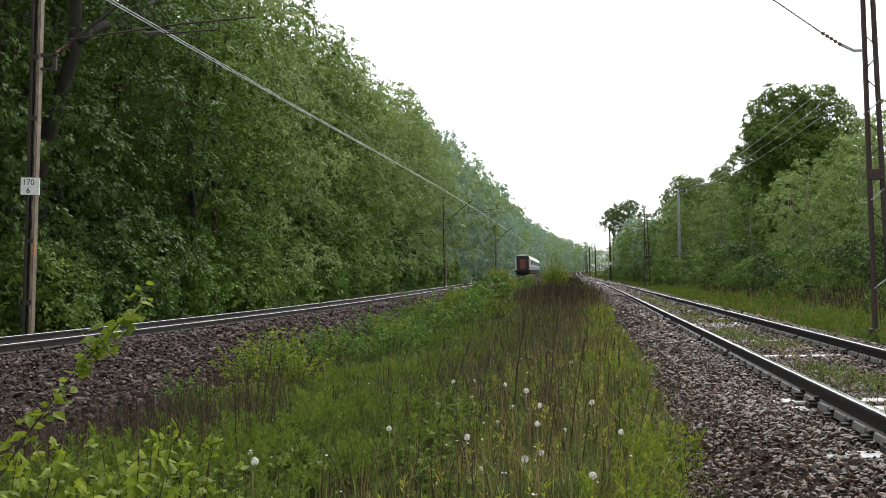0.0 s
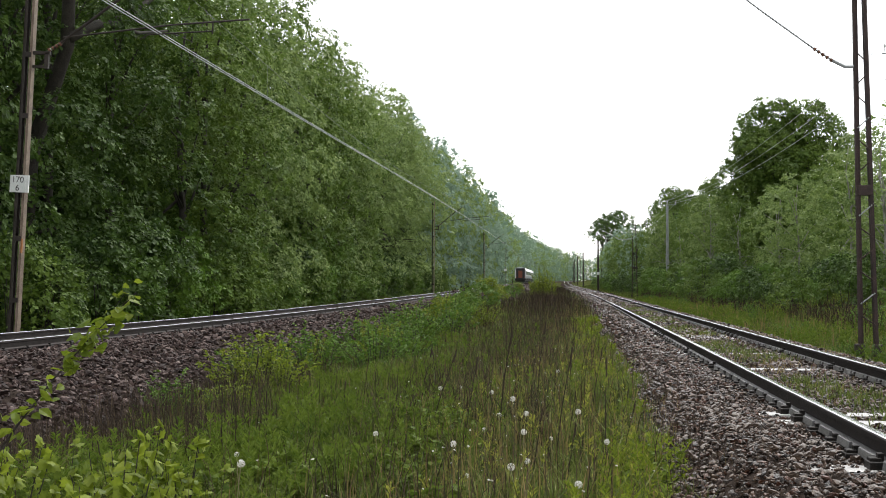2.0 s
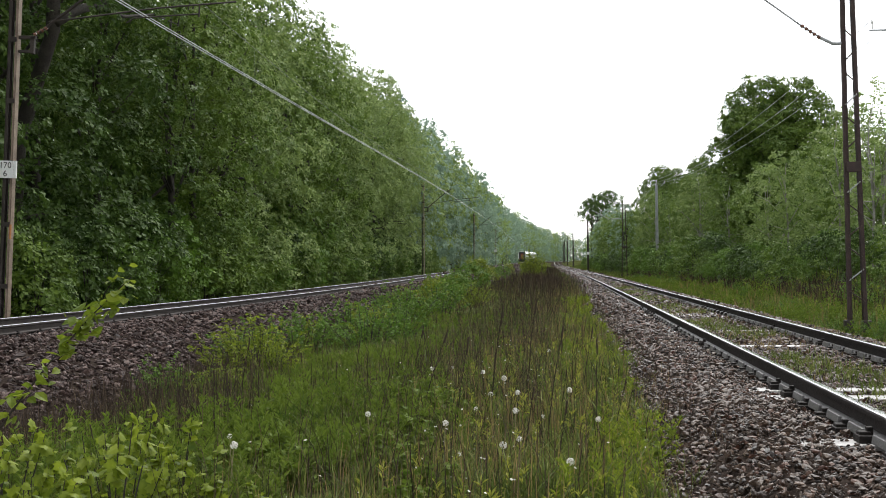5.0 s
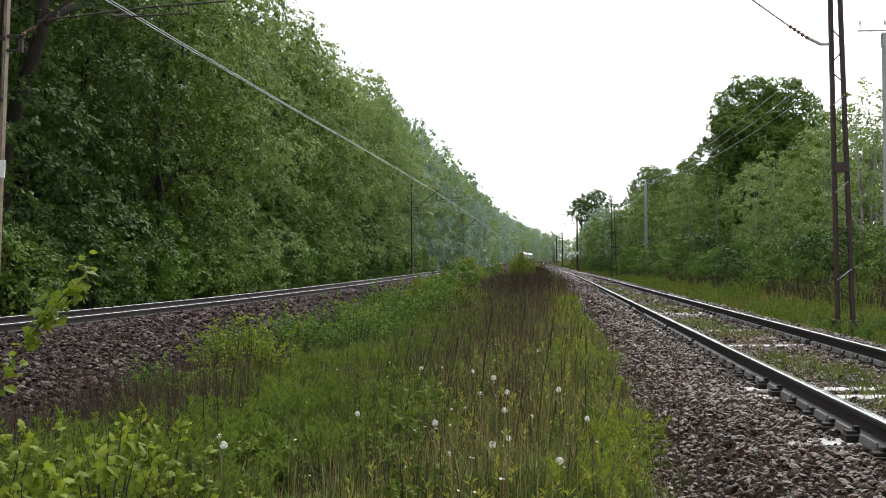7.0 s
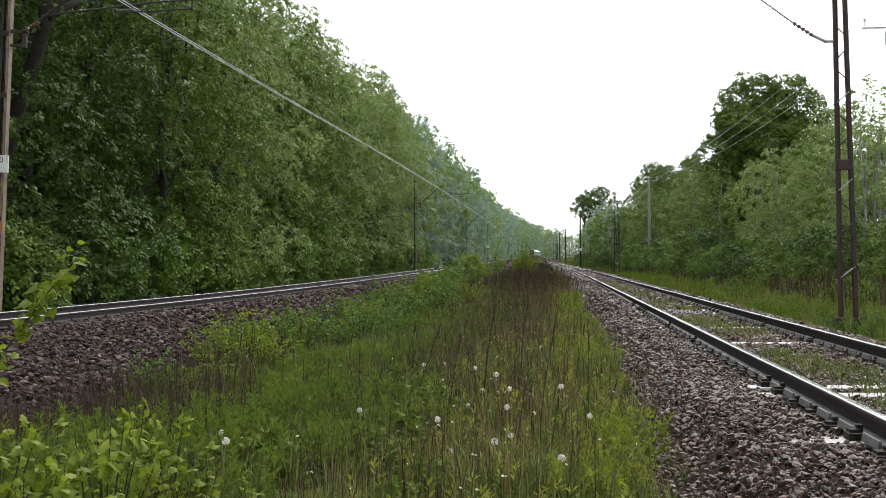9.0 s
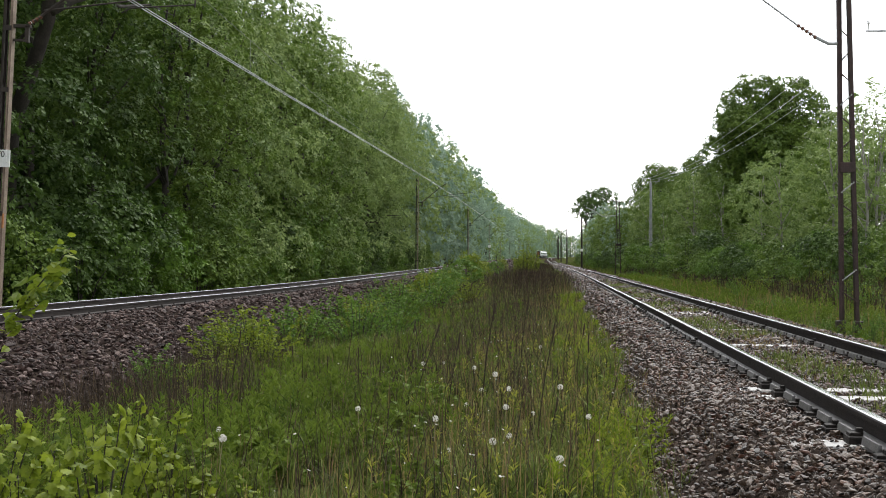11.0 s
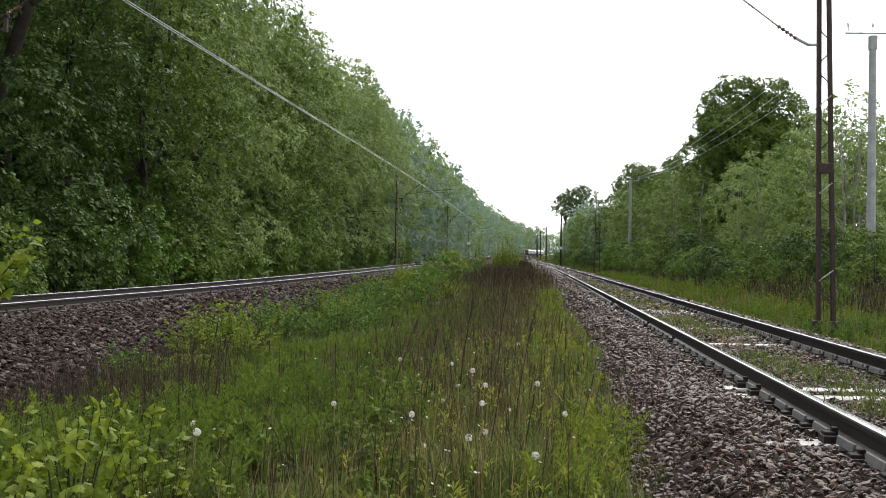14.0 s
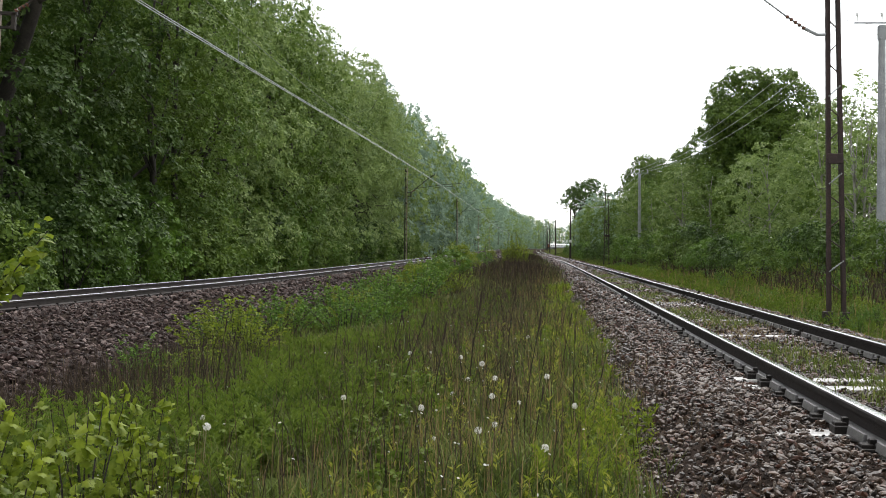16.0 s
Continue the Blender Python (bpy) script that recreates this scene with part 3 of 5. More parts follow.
part("trunk", b, BARK, old, smooth=True)
b = bmesh.new()
tube(b, ((-15.4, 34.5, 8.5), (-15.3, 36.0, 9.2), (-15.3, 38.2, 9.9), (-15.2, 40.8, 11.2), (-15.0, 43, 13)), (.17, .15, .13, .10, .04), 8)
part("limb", b, BARK, old, smooth=True)
b = bmesh.new()
tube(b, ((-15.3, 37.2, 9.6), (-15.2, 39.5, 9.7), (-15.0, 42, 10.3), (-14.9, 44.5, 10.4)), (.08, .06, .04, .015), 6)
part("limb", b, BARK, old, smooth=True)
rng = np.random.default_rng(77)
v, f = leaf_cloud(rng, np.array([-15.4, 34.5, 14.5]) + rng.normal(size=(26, 3)) * np.array([1.3, 2.2, 1.2]), rng.uniform(.5, 1.0, 26), 72, .2, axis=(-15.4, 34.5))
child(new("crown", mesh_np("crown", v, f, LEAF_MID)), old)

# ---- line equipment ----


def channel_mast(height, label):
    """Two steel channels with gaps between them, tied by plates."""
    root = tagged(new("catenary_mast"), label, "catenary mast", "far track masts")
    # Light side painted in: left channel dark, right channel in the lit tone.
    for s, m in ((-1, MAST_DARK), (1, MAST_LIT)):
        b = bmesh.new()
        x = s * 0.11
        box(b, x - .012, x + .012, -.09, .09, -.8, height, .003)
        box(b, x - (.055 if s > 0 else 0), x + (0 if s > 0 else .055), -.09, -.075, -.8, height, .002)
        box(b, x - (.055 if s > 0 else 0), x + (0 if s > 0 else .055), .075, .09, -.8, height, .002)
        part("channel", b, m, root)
    for z in np.arange(0.8, height, 1.5):
        b = bmesh.new()
        box(b, -.10, .10, -.096, -.088, z - .06, z + .06, .002)
        part("tie_plate", b, MAST_DARK, root)
    return root


def cantilever(root, zs, reach, side=1):
    """Bracket, insulator, inclined strut and the registration tube."""
    b = bmesh.new()
    box(b, side * .1 - .05, side * .55, -.05, .05, zs - .05, zs + .03, .005)
    box(b, side * .1 - .05, side * .5, -.04, .04, zs - .38, zs - .32, .005)
    box(b, side * .42, side * .52, -.05, .05, zs - .4, zs, .005)
    part("bracket", b, MAST_DARK, root)
    b = bmesh.new()
    for i in range(4):
        q = .5 + i * .09
        tube(b, ((side * q, 0, zs + .06 + i * .05), (side * (q + .05), 0, zs + .09 + i * .05)), (.055, .035), 8)
    part("insulator", b, PORCELAIN, root)
    b = bmesh.new()
    tube(b, ((side * .6, 0, zs + .1), (side * reach * .62, 0, zs + 1.35), (side * reach * .8, 0, zs + 1.75)), .035, 8)
    part("strut", b, MAST_DARK, root)
    b = bmesh.new()
    tube(b, ((side * .85, 0, zs + .38), (side * reach, 0, zs + .75), (side * (reach + 1.9), 0, zs + .92)), .022, 6)
    tube(b, ((side * (reach + 1.0), 0, zs + .83), (side * (reach + 1.0), 0, zs + .55)), .02, 6)
    tube(b, ((side * (reach + 1.0), 0, zs + .62), (side * (reach - .6), 0, zs + .5), (side * (reach - .8), 0, zs + .38)), .018, 6)
    part("registration_arm", b, MAST_DARK, root)


mast_one = channel_mast(10.4, "dark leaning steel catenary mast with a white distance plate")
mast_one.matrix_basis = pose(-13.66, 27.5, -0.25, 0, 2.6, 0)
cantilever(mast_one, 6.87, 3.6)
b = bmesh.new()
box(b, -.235, .165, -.15, -.13, 3.42, 3.84, .004)
plate = part("distance_plate", b, SIGN_WHITE, mast_one, "white distance plate with black numerals")
b = bmesh.new()
box(b, .17, .24, -.145, -.10, 3.42, 3.84, .004)
part("plate_edge", b, SIGN_WHITE, mast_one)


def lettering(text, size, x, y, z, parent, material):
    cu = bpy.data.curves.new("numerals", "FONT")
    cu.body, cu.size, cu.align_x, cu.extrude = text, size, "CENTER", 0.003
    cu.materials.append(material)
    ob = new("numerals", cu)
    ob.parent = parent
    ob.matrix_basis = pose(x, y, z, 90, 0, 0)
    return ob


lettering("170", .21, -.035, -.154, 3.66, mast_one, SIGN_BLACK)
lettering("6", .21, -.035, -.154, 3.46, mast_one, SIGN_BLACK)
b = bmesh.new()
box(b, .098, .128, -.096, -.04, 1.95, 2.3, .003)
part("rust_patch", b, RUST_ORANGE, mast_one, "orange rust patch")

mast_two = channel_mast(8.7, "dark steel catenary mast beside the embankment track")
mast_two.matrix_basis = pose(-13.6, 111, 0.3, 0, 0.3, 0)
cantilever(mast_two, 6.3, 3.4)
for y in (190, 286, 372, 450, 530, 610):
    more = copy_thing(mast_two, pose(float(lx(y)) - 3.3, y, float(lz(y)) - .1, 0, 0.2, 0))
    if y == 286:
        b = bmesh.new()
        box(b, -.35, .35, -.2, -.15, 3.0, 3.6, .01)
        part("distance_plate", b, SIGN_WHITE, more, "small white distance plate")


def wire_thing(name, points, r, material, label, group=""):
    b = bmesh.new()
    tube(b, points, r, 5)
    return tagged(part(name, b, material), label, "overhead wire", group)


SUPPORTS = (-50.0, 27.5, 111.0, 190.0, 286.0, 372.0, 450.0)
for o in (-.05, .05):
    ys = np.arange(-40, 460, 10.0)
    wire_thing("contact_wire", [(float(lx(y)) + o, y, 7.0 + float(lz(y)) * .75) for y in ys], .013, WIRE, "taut copper contact wire over the embankment track", "contact wires")
pts = []
for a, c in zip(SUPPORTS, SUPPORTS[1:]):
    for q in np.linspace(0, 1, 13)[:-1]:
        y = a + (c - a) * q
        pts.append((float(lx(y)), y, 8.55 + float(lz(y)) * .75 - 4 * 1.2 * q * (1 - q)))
wire_thing("messenger_wire", pts, .008, WIRE_DARK, "sagging messenger wire over the embankment track", "contact wires")
for a, c in zip(SUPPORTS[1:4], SUPPORTS[2:5]):
    for q in np.linspace(0.12, 0.88, 6):
        y = a + (c - a) * q
        x, z = float(lx(y)), float(lz(y)) * .75
        wire_thing("dropper", ((x, y, 7.0 + z), (x, y, 8.55 + z - 4 * 1.2 * q * (1 - q))), .004, WIRE, "thin vertical dropper wire between contact and messenger wires", "droppers")


def lattice_mast(height, width, label):
    """Two tapering rusty legs with zigzag lacing and a batten box."""
    root = tagged(new("catenary_mast"), label, "catenary mast", "near track masts")

    def leg_x(s, z):
        return s * (width * .5 - (width * .26) * z / height)
    for s in (-1, 1):
        b = bmesh.new()
        for u0, u1, v0, v1 in ((-.035, .04, -.008, .008), (-.035, -.024, -.013, .013)):
            r = bmesh.ops.create_cube(b, size=1)
            for v in r["verts"]:
                z = -.3 if v.co.z < 0 else height
                v.co = Vector((leg_x(s, max(z, 0)) + s * (u0 if v.co.x < 0 else u1), v0 * 4 if v.co.y < 0 else v1 * 4, z))
        part("mast_leg", b, MAST_RUST, root)
    zs = np.arange(.45, height * .6, .41)
    for i, z in enumerate(zs):
        s = 1 if i % 2 else -1
        b = bmesh.new()
        tube(b, ((leg_x(-s, z), -.04, z - .1), (leg_x(s, z), -.04, z + .1)), .013, 5)
        # Every fourth bar takes the pale wire colour to look lit.
        part("lacing_bar", b, WIRE if i % 4 == 1 else MAST_RUST, root)
    b = bmesh.new()
    box(b, leg_x(-1, 2.9) - .02, leg_x(1, 2.9) + .02, -.065, .065, 2.78, 2.97, .008)
    part("batten", b, MAST_RUST, root)
    b = bmesh.new()
    box(b, -width * .5 - .10, -width * .5 + .06, -.08, .08, -.6, .02, .02)
    box(b, width * .5 - .06, width * .5 + .10, -.08, .08, -.6, .0, .02)
    part("footing", b, MAST_DARK, root, "dark mast footing")
    return root


near_mast = lattice_mast(9.0, .29, "rusty lattice steel catenary mast with zigzag lacing")
near_mast.matrix_basis = pose(5.35, 22.8, -.2, 0, -0.9, 6)
b = bmesh.new()
tube(b, ((-.08, 0, 5.2), (-.3, 0, 5.2), (-.55, 0, 5.33)), .03, 6)
tube(b, ((-.5, 0, 5.3), (-.9, 0, 5.57), (-1.8, 0, 6.25), (-3.0, 0, 7.2)), .016, 6)
part("strut", b, POLE_CONCRETE, near_mast, "pale grey galvanised strut")
b = bmesh.new()
for i in range(5):
    q = i * .075
    tube(b, ((-.54 - q, 0, 5.32 + q * .7), (-.58 - q, 0, 5.35 + q * .7)), (.04, .028), 8)
part("insulator", b, PORCELAIN, near_mast)
mid_mast = lattice_mast(7.6, .55, "distant rusty lattice mast with a curved arm over the near track")
mid_mast.matrix_basis = pose(6.0, 128, .0, 0, 0, 0)
b = bmesh.new()
tube(b, ((-.2, 0, 6.0), (-1.6, 0, 5.9), (-2.6, 0, 6.5), (-3.4, 0, 6.9)), .04, 6)
tube(b, ((-.2, 0, 7.4), (-2.2, 0, 8.4), (-3.6, 0, 9.4)), .025, 6)
part("arm", b, WIRE, mid_mast)


def slim_mast(height, label):
    root = tagged(new("catenary_mast"), label, "catenary mast", "near track masts")
    b = bmesh.new()
    tube(b, ((0, 0, -.5), (0, 0, height)), (.2, .13), 8)
    part("pole", b, MAST_DARK, root)
    b = bmesh.new()
    tube(b, ((-.1, 0, height - 1.9), (-2.6, 0, height - .6)), .04, 6)
    tube(b, ((-.1, 0, height - 1.0), (-2.6, 0, height - .6)), .03, 6)
    part("arm", b, WIRE_DARK, root)
    return root


far_mast = slim_mast(9.2, "slender dark catenary mast with a small white plate")
far_mast.matrix_basis = pose(float(rx(221)) + 3.45, 221, float(rz(221)) - .2)
for y in (316, 387, 470, 540):
    tagged(copy_thing(far_mast, pose(float(rx(y)) + 3.4, y, float(rz(y)) - .2)), "slender dark catenary mast with a thin arm")
b = bmesh.new()
box(b, -.25, .25, -.25, -.2, 2.8, 3.3, .01)
part("distance_plate", b, SIGN_WHITE, far_mast, "small white distance plate")
wire_thing("contact_wire", [(float(rx(y)), y, 6.6 + float(rz(y))) for y in np.arange(130, 480, 15.0)], .012, WIRE_DARK, "dark contact wire over the near track", "contact wires")


def utility_pole(height, label):
    root = tagged(new("utility_pole"), label, "utility pole", "utility poles")
    b = bmesh.new()
    tube(b, ((0, 0, -1), (0, 0, height)), (.19, .12), 10)
    part("pole_shaft", b, POLE_CONCRETE, root)
    b = bmesh.new()
    box(b, -.125, .125, -.125, .125, height - .5, height, .02)
    part("pole_cap", b, POLE_CONCRETE, root)
    b = bmesh.new()
    box(b, -.95, .95, -.03, .03, height + .06, height + .11, .008)
    part("crossarm", b, POLE_CONCRETE, root)
    for x in (-.85, 0, .85):
        b = bmesh.new()
        tube(b, ((x, 0, height + .13), (x, 0, height + .28), (x, 0, height + .36), (x, 0, height + .42)), (.02, .02, .055, .03), 8)
        part("insulator", b, PORCELAIN_WHITE, root)
    return root


up_near = utility_pole(9.2, "grey tapered concrete utility pole with three insulators")
up_near.matrix_basis = pose(11.35, 42, -.4, 0, 0, 4)
up_far = copy_thing(up_near, pose(9.25, 125, 0.1, 0, 0, 4))
for x in (-.85, 0, .85):
    pts = []
    for q in np.linspace(0, 1, 15):
        pts.append((11.35 + x + (9.25 - 11.35) * q, 42 + 83 * q, 9.25 + .3 * q - 4 * 0.9 * q * (1 - q)))
    wire_thing("power_line", pts, .010, WIRE, "thin sagging power line between utility poles", "power lines")
    wire_thing("power_line", [(9.25 + x - 1.2 * q, 125 + 80 * q, 9.55 + .6 * q - 4 * .9 * q * (1 - q)) for q in np.linspace(0, 1, 11)], .012, WIRE, "thin sagging power line between utility poles", "power lines")

# ---- the train ----


def coach_thing(tail):
    root = tagged(new("railway_coach"), "white passenger coach, pale wet roof" + (", orange end door" if tail else ", grey side band"), "railway coach", "coaches of the train")
    L, hw = 24.5, 1.41
    prof = [(-hw, 1.15), (-hw - .01, 2.0), (-hw, 3.05), (-hw + .07, 3.25)]
    b = bmesh.new()
    ring = prof + [(-x, z) for x, z in prof[::-1]]
    ends = [[b.verts.new((x, y, z)) for x, z in ring] for y in (0, L)]
    n = len(ring)
    for k in range(n):
        b.faces.new((ends[0][k], ends[0][(k + 1) % n], ends[1][(k + 1) % n], ends[1][k]))
    b.faces.new(ends[0][::-1])
    b.faces.new(ends[1])
    part("body", b, COACH_WHITE, root)
    b = bmesh.new()
    arc = [(-hw + .06, 3.24)] + [(-1.33 * math.cos(q), 3.28 + .77 * math.sin(q)) for q in np.linspace(.12, math.pi - .12, 11)] + [(hw - .06, 3.24)]
    ends = [[b.verts.new((x, y, z)) for x, z in arc] for y in (-.02, L + .02)]
    n = len(arc)
    for k in range(n):
        b.faces.new((ends[0][k], ends[0][(k + 1) % n], ends[1][(k + 1) % n], ends[1][k]))
    b.faces.new(ends[0][::-1])
    b.faces.new(ends[1])
    part("roof", b, COACH_ROOF, root, "pale wet metal roof")
    for s in (-1, 1):
        b = bmesh.new()
        x0, x1 = sorted((s * (hw + .012), s * (hw - .02)))
        box(b, x0, x1, .6, L - .6, 1.16, 1.75)
        part("side_band", b, COACH_BAND, root, "grey lower side band")
        for i in range(10):
            b = bmesh.new()
            y = 2.4 + i * 2.15
            x0, x1 = sorted((s * (hw + .02), s * (hw - .05)))
            box(b, x0, x1, y, y + 1.35, 2.05, 2.95, .01)
            part("window", b, WINDOW_GLASS, root, "dark coach window")
    b = bmesh.new()
    box(b, -1.25, 1.25, .5, L - .5, .55, 1.14, .03)
    part("underframe", b, COACH_DARK, root, "dark underframe")
    for y in (3.2, L - 3.2):
        b = bmesh.new()
        box(b, -1.2, 1.2, y - 1.7, y + 1.7, .3, .75, .03)
        for w in (-1.25, 1.25):
            for x in (-.75, .75):
                tube(b, ((x - .06, y + w, .46), (x + .06, y + w, .46)), .46, 14)
        part("bogie", b, COACH_DARK, root, "dark wheeled bogie")
    b = bmesh.new()
    box(b, -1.12, 1.12, -.06, .05, .98, 3.72, .02)
    end = part("end_recess", b, COACH_DARK, root, "dark coach end wall")
    b = bmesh.new()
    box(b, -.5, .5, -.11, -.05, 1.3, 3.1, .02)
    part("gangway_door", b, COACH_DOOR if tail else COACH_DARK, root, "orange-red end door" if tail else "dark gangway")
    for x in (-.85, .85):
        b = bmesh.new()
        tube(b, ((x, -.55, .98), (x, -.48, 1.0), (x, 0, 1.0)), (.22, .22, .08), 10)
        part("buffer", b, COACH_DARK, root)
        b = bmesh.new()
        tube(b, ((x * 1.2, -.08, 1.45), (x * 1.2, 0, 1.45)), .09, 10)
        part("tail_lamp", b, LAMP_RED, root, "red tail lamp")
    b = bmesh.new()
    box(b, -1.4, 1.4, -.03, .1, .75, 1.16, .01)
    part("buffer_beam", b, COACH_DARK, root)
    return root


coaches = [coach_thing(i == 0) for i in range(4)]


def coach_pose(s):
    """A coach whose rear bogie has run s metres up the line."""
    a = Vector((float(lx(s + 3)), s + 3, float(lz(s + 3))))
    c = Vector((float(lx(s + 21)), s + 21, float(lz(s + 21))))
    d = c - a
    yaw = math.degrees(math.atan2(-d.x, d.y))
    pitch = math.degrees(math.atan2(d.z, d.length))
    o = a - d.normalized() * 3
    return pose(o.x, o.y, o.z, pitch, 0, yaw)

# ---- ballast stones ----
ICO_B = bmesh.new()
bmesh.ops.create_icosphere(ICO_B, subdivisions=1, radius=1.0)
ICO_V = np.array([v.co[:] for v in ICO_B.verts])
ICO_F = np.array([[v.index for v in f.verts] for f in ICO_B.faces])
ICO_B.free()


def turns(rng, n):
    q = rng.normal(size=(n, 4))
    q /= np.linalg.norm(q, axis=1, keepdims=True)
    w, x, y, z = q.T
    return np.stack([np.stack([1 - 2 * (y * y + z * z), 2 * (x * y - z * w), 2 * (x * z + y * w)], -1),
                     np.stack([2 * (x * y + z * w), 1 - 2 * (x * x + z * z), 2 * (y * z - x * w)], -1),
                     np.stack([2 * (x * z - y * w), 2 * (y * z + x * w), 1 - 2 * (x * x + y * y)], -1)], 1)


def stones(rng, places, size):
    """Angular broken stones: dented icosahedra, each turned its own way."""
    n = len(places)
    v = ICO_V[None] * (0.55 + 0.7 * rng.random((n, 12, 1)))
    v = v * np.stack([rng.uniform(1.0, 1.6, n), rng.uniform(.7, 1.15, n), rng.uniform(.32, .68, n)], -1)[:, None]
    v = np.einsum("nij,nkj->nki", turns(rng, n), v) * np.array([1, 1, .72])
    v = v * (size * (0.5 + 0.95 * rng.random(n) ** 1.8))[:, None, None] + places[:, None]
    f = ICO_F[None] + 12 * np.arange(n)[:, None, None]
    return v.reshape(-1, 3), f.reshape(-1, 3)


BARE = (7.1, 9.5, 10.1, 15.5, 19.1, 24.5, 25.1, 25.7, 26.3, 28.1, 28.7)


def bed_places(rng, bed, cx, cz, u0, u1, bands, keep):
    out, sizes = [], []
    for y0, y1, per, size in bands:
        n = int((u1 - u0) * (y1 - y0) * per)
        u, y = rng.uniform(u0, u1, n), rng.uniform(y0, y1, n)
        ok = keep(u, y, rng)
        u, y = u[ok], y[ok]
        x = cx(y) + u
        z = bed_z(bed, x, y, cx(y), cz(y)) + rng.uniform(-.1, .9, len(u)) * size
        out.append(np.stack([x, y, z], -1))
        sizes.append(np.full(len(u), size))
    return np.concatenate(out), np.concatenate(sizes)


def keep_right(u, y, rng):
    on_rail = np.abs(np.abs(u) - .735) < .085
    bare = np.zeros(len(u), bool)
    for b0 in BARE:
        bare |= (np.abs(y - b0) < .11) & (u > -1.04) & (u < 1.25) & (np.sin(u * 5.1 + b0 * 3) > np.where(np.abs(u) < .7, -1.1 if 25 < b0 < 27 else -.1, .25)) & ((np.abs(u) > .7) | (b0 > 8))
    return ~on_rail & ~(bare & (rng.random(len(u)) < .93))


def keep_left(u, y, rng):
    return np.abs(u - .75) > .10


rng = np.random.default_rng(3)
pl, sz = bed_places(rng, BED_R, rx, rz, -2.15, 2.3, ((5.0, 11, 760, .0200), (11, 16, 420, .0260), (16, 26, 220, .032), (26, 60, 60, .050), (60, 130, 20, .085), (130, 300, 6, .15)), keep_right)
v, f = stones(rng, pl, sz)
ob = new("ballast_stones", mesh_np("ballast_stones", v, f, STONE))
child(tagged(ob, "wet grey-brown crushed stone ballast", kind="stuff"), ballast_r)
pl, sz = bed_places(rng, BED_L, lx, lz, -1.5, 4.9, ((10, 24, 150, .045), (24, 45, 75, .055), (45, 100, 28, .075), (100, 260, 6, .15)), keep_left)
v, f = stones(rng, pl, sz)
ob = new("ballast_stones", mesh_np("ballast_stones", v, f, STONE_WARM))
child(tagged(ob, "purplish grey crushed stone on the embankment", kind="stuff"), ballast_l)

STONE_MESHES = []
for i in range(8):
    v, f = stones(rng, np.zeros((1, 3)), np.array([.028]))
    STONE_MESHES.append(mesh_np("stone", v, f, STONE))
for i in range(280):
    u, y = rng.uniform(-1.75, -.86), rng.uniform(6.0, 10.5)
    x = float(rx(y)) + u
    ob = new("stone", STONE_MESHES[i % 8])
    ob.matrix_basis = pose(x, y, float(bed_z(BED_R, x, y, rx(y), rz(y))) + .022, 0, 0, rng.uniform(0, 360))
    ob.scale = [rng.uniform(.8, 1.15)] * 3
    ob.parent = ballast_r

# ---- grass and weeds ----


def blades(rng, x, y, height, width, bend=0.35, base=None):
    """Bent tapering blades, three triangles each."""
    n = len(x)
    z = (ground_z(x, y) if base is None else base) - .02
    p = np.stack([x, y, z], -1)
    a, b = rng.uniform(0, 2 * math.pi, n), rng.uniform(0, 2 * math.pi, n)
    side = np.stack([np.cos(a), np.sin(a), np.zeros(n)], -1) * (width / 2)[:, None]
    out = np.stack([np.cos(b), np.sin(b), np.zeros(n)], -1) * (height * bend * rng.random(n))[:, None]
    up = np.zeros((n, 3))
    up[:, 2] = height
    mid = p + out * .3 + up * .55
    tip = p + out + up * (1 - .15 * rng.random(n))[:, None]
    v = np.stack([p - side, p + side, mid + side * .75, mid - side * .75, tip], 1).reshape(-1, 3)
    i = np.arange(n)[:, None] * 5
    f = np.concatenate([i + np.array([[0, 1, 2]]), i + np.array([[0, 2, 3]]), i + np.array([[3, 2, 4]])], 1).reshape(-1, 3)
    return v, f


def patchy(x, y, s=1.0, o=0.0):
    return .5 + .25 * (np.sin(x * 1.9 * s + o) * np.sin(y * 1.1 * s + 2 * o) + np.sin(x * .8 * s - y * .55 * s + o) + .6 * np.sin(x * 4.3 * s + y * 2.9 * s))


def island(rng, bands, keep, left=4.0, right=-1.55):
    xs, ys, ws = [], [], []
    for y0, y1, per, w in bands:
        n = int(7.0 * (y1 - y0) * per)
        y = rng.uniform(y0, y1, n)
        x0, x1 = lx(y) + left + np.clip((16 - y) * .12, 0, .9), rx(y) + right + .22 * np.sin(y * 1.7) + .15 * np.sin(y * 4.1) - np.clip((9 - y) * .09, 0, .3)
        x = x0 + (x1 - x0) * rng.random(n)
        ok = keep(x, y) > rng.random(n)
        xs.append(x[ok])
        ys.append(y[ok])
        ws.append(np.full(ok.sum(), w))
    return np.concatenate(xs), np.concatenate(ys), np.concatenate(ws)


def grass_stuff(name, mesh, label):
    return tagged(new(name, mesh), label, "grass", kind="stuff")


rng = np.random.default_rng(8)
x, y, w = island(rng, ((4.2, 12, 420, .009), (12, 26, 210, .014), (26, 55, 85, .019), (55, 160, 16, .035), (160, 330, 5, .09)), lambda x, y: np.clip(2.1 * (patchy(x, y, 1.25) - .28), 0.04, 1))
v, f = blades(rng, x, y, rng.uniform(.08, .30, len(x)) * (.35 + 1.25 * patchy(x, y, .8, 1)) * np.where(y > 55, 1.5, 1), w * rng.uniform(.7, 1.5, len(x)), 1.0)
grass_stuff("meadow_grass", mesh_np("meadow_grass", v, f, GRASS), "lush green meadow grass between the two tracks")
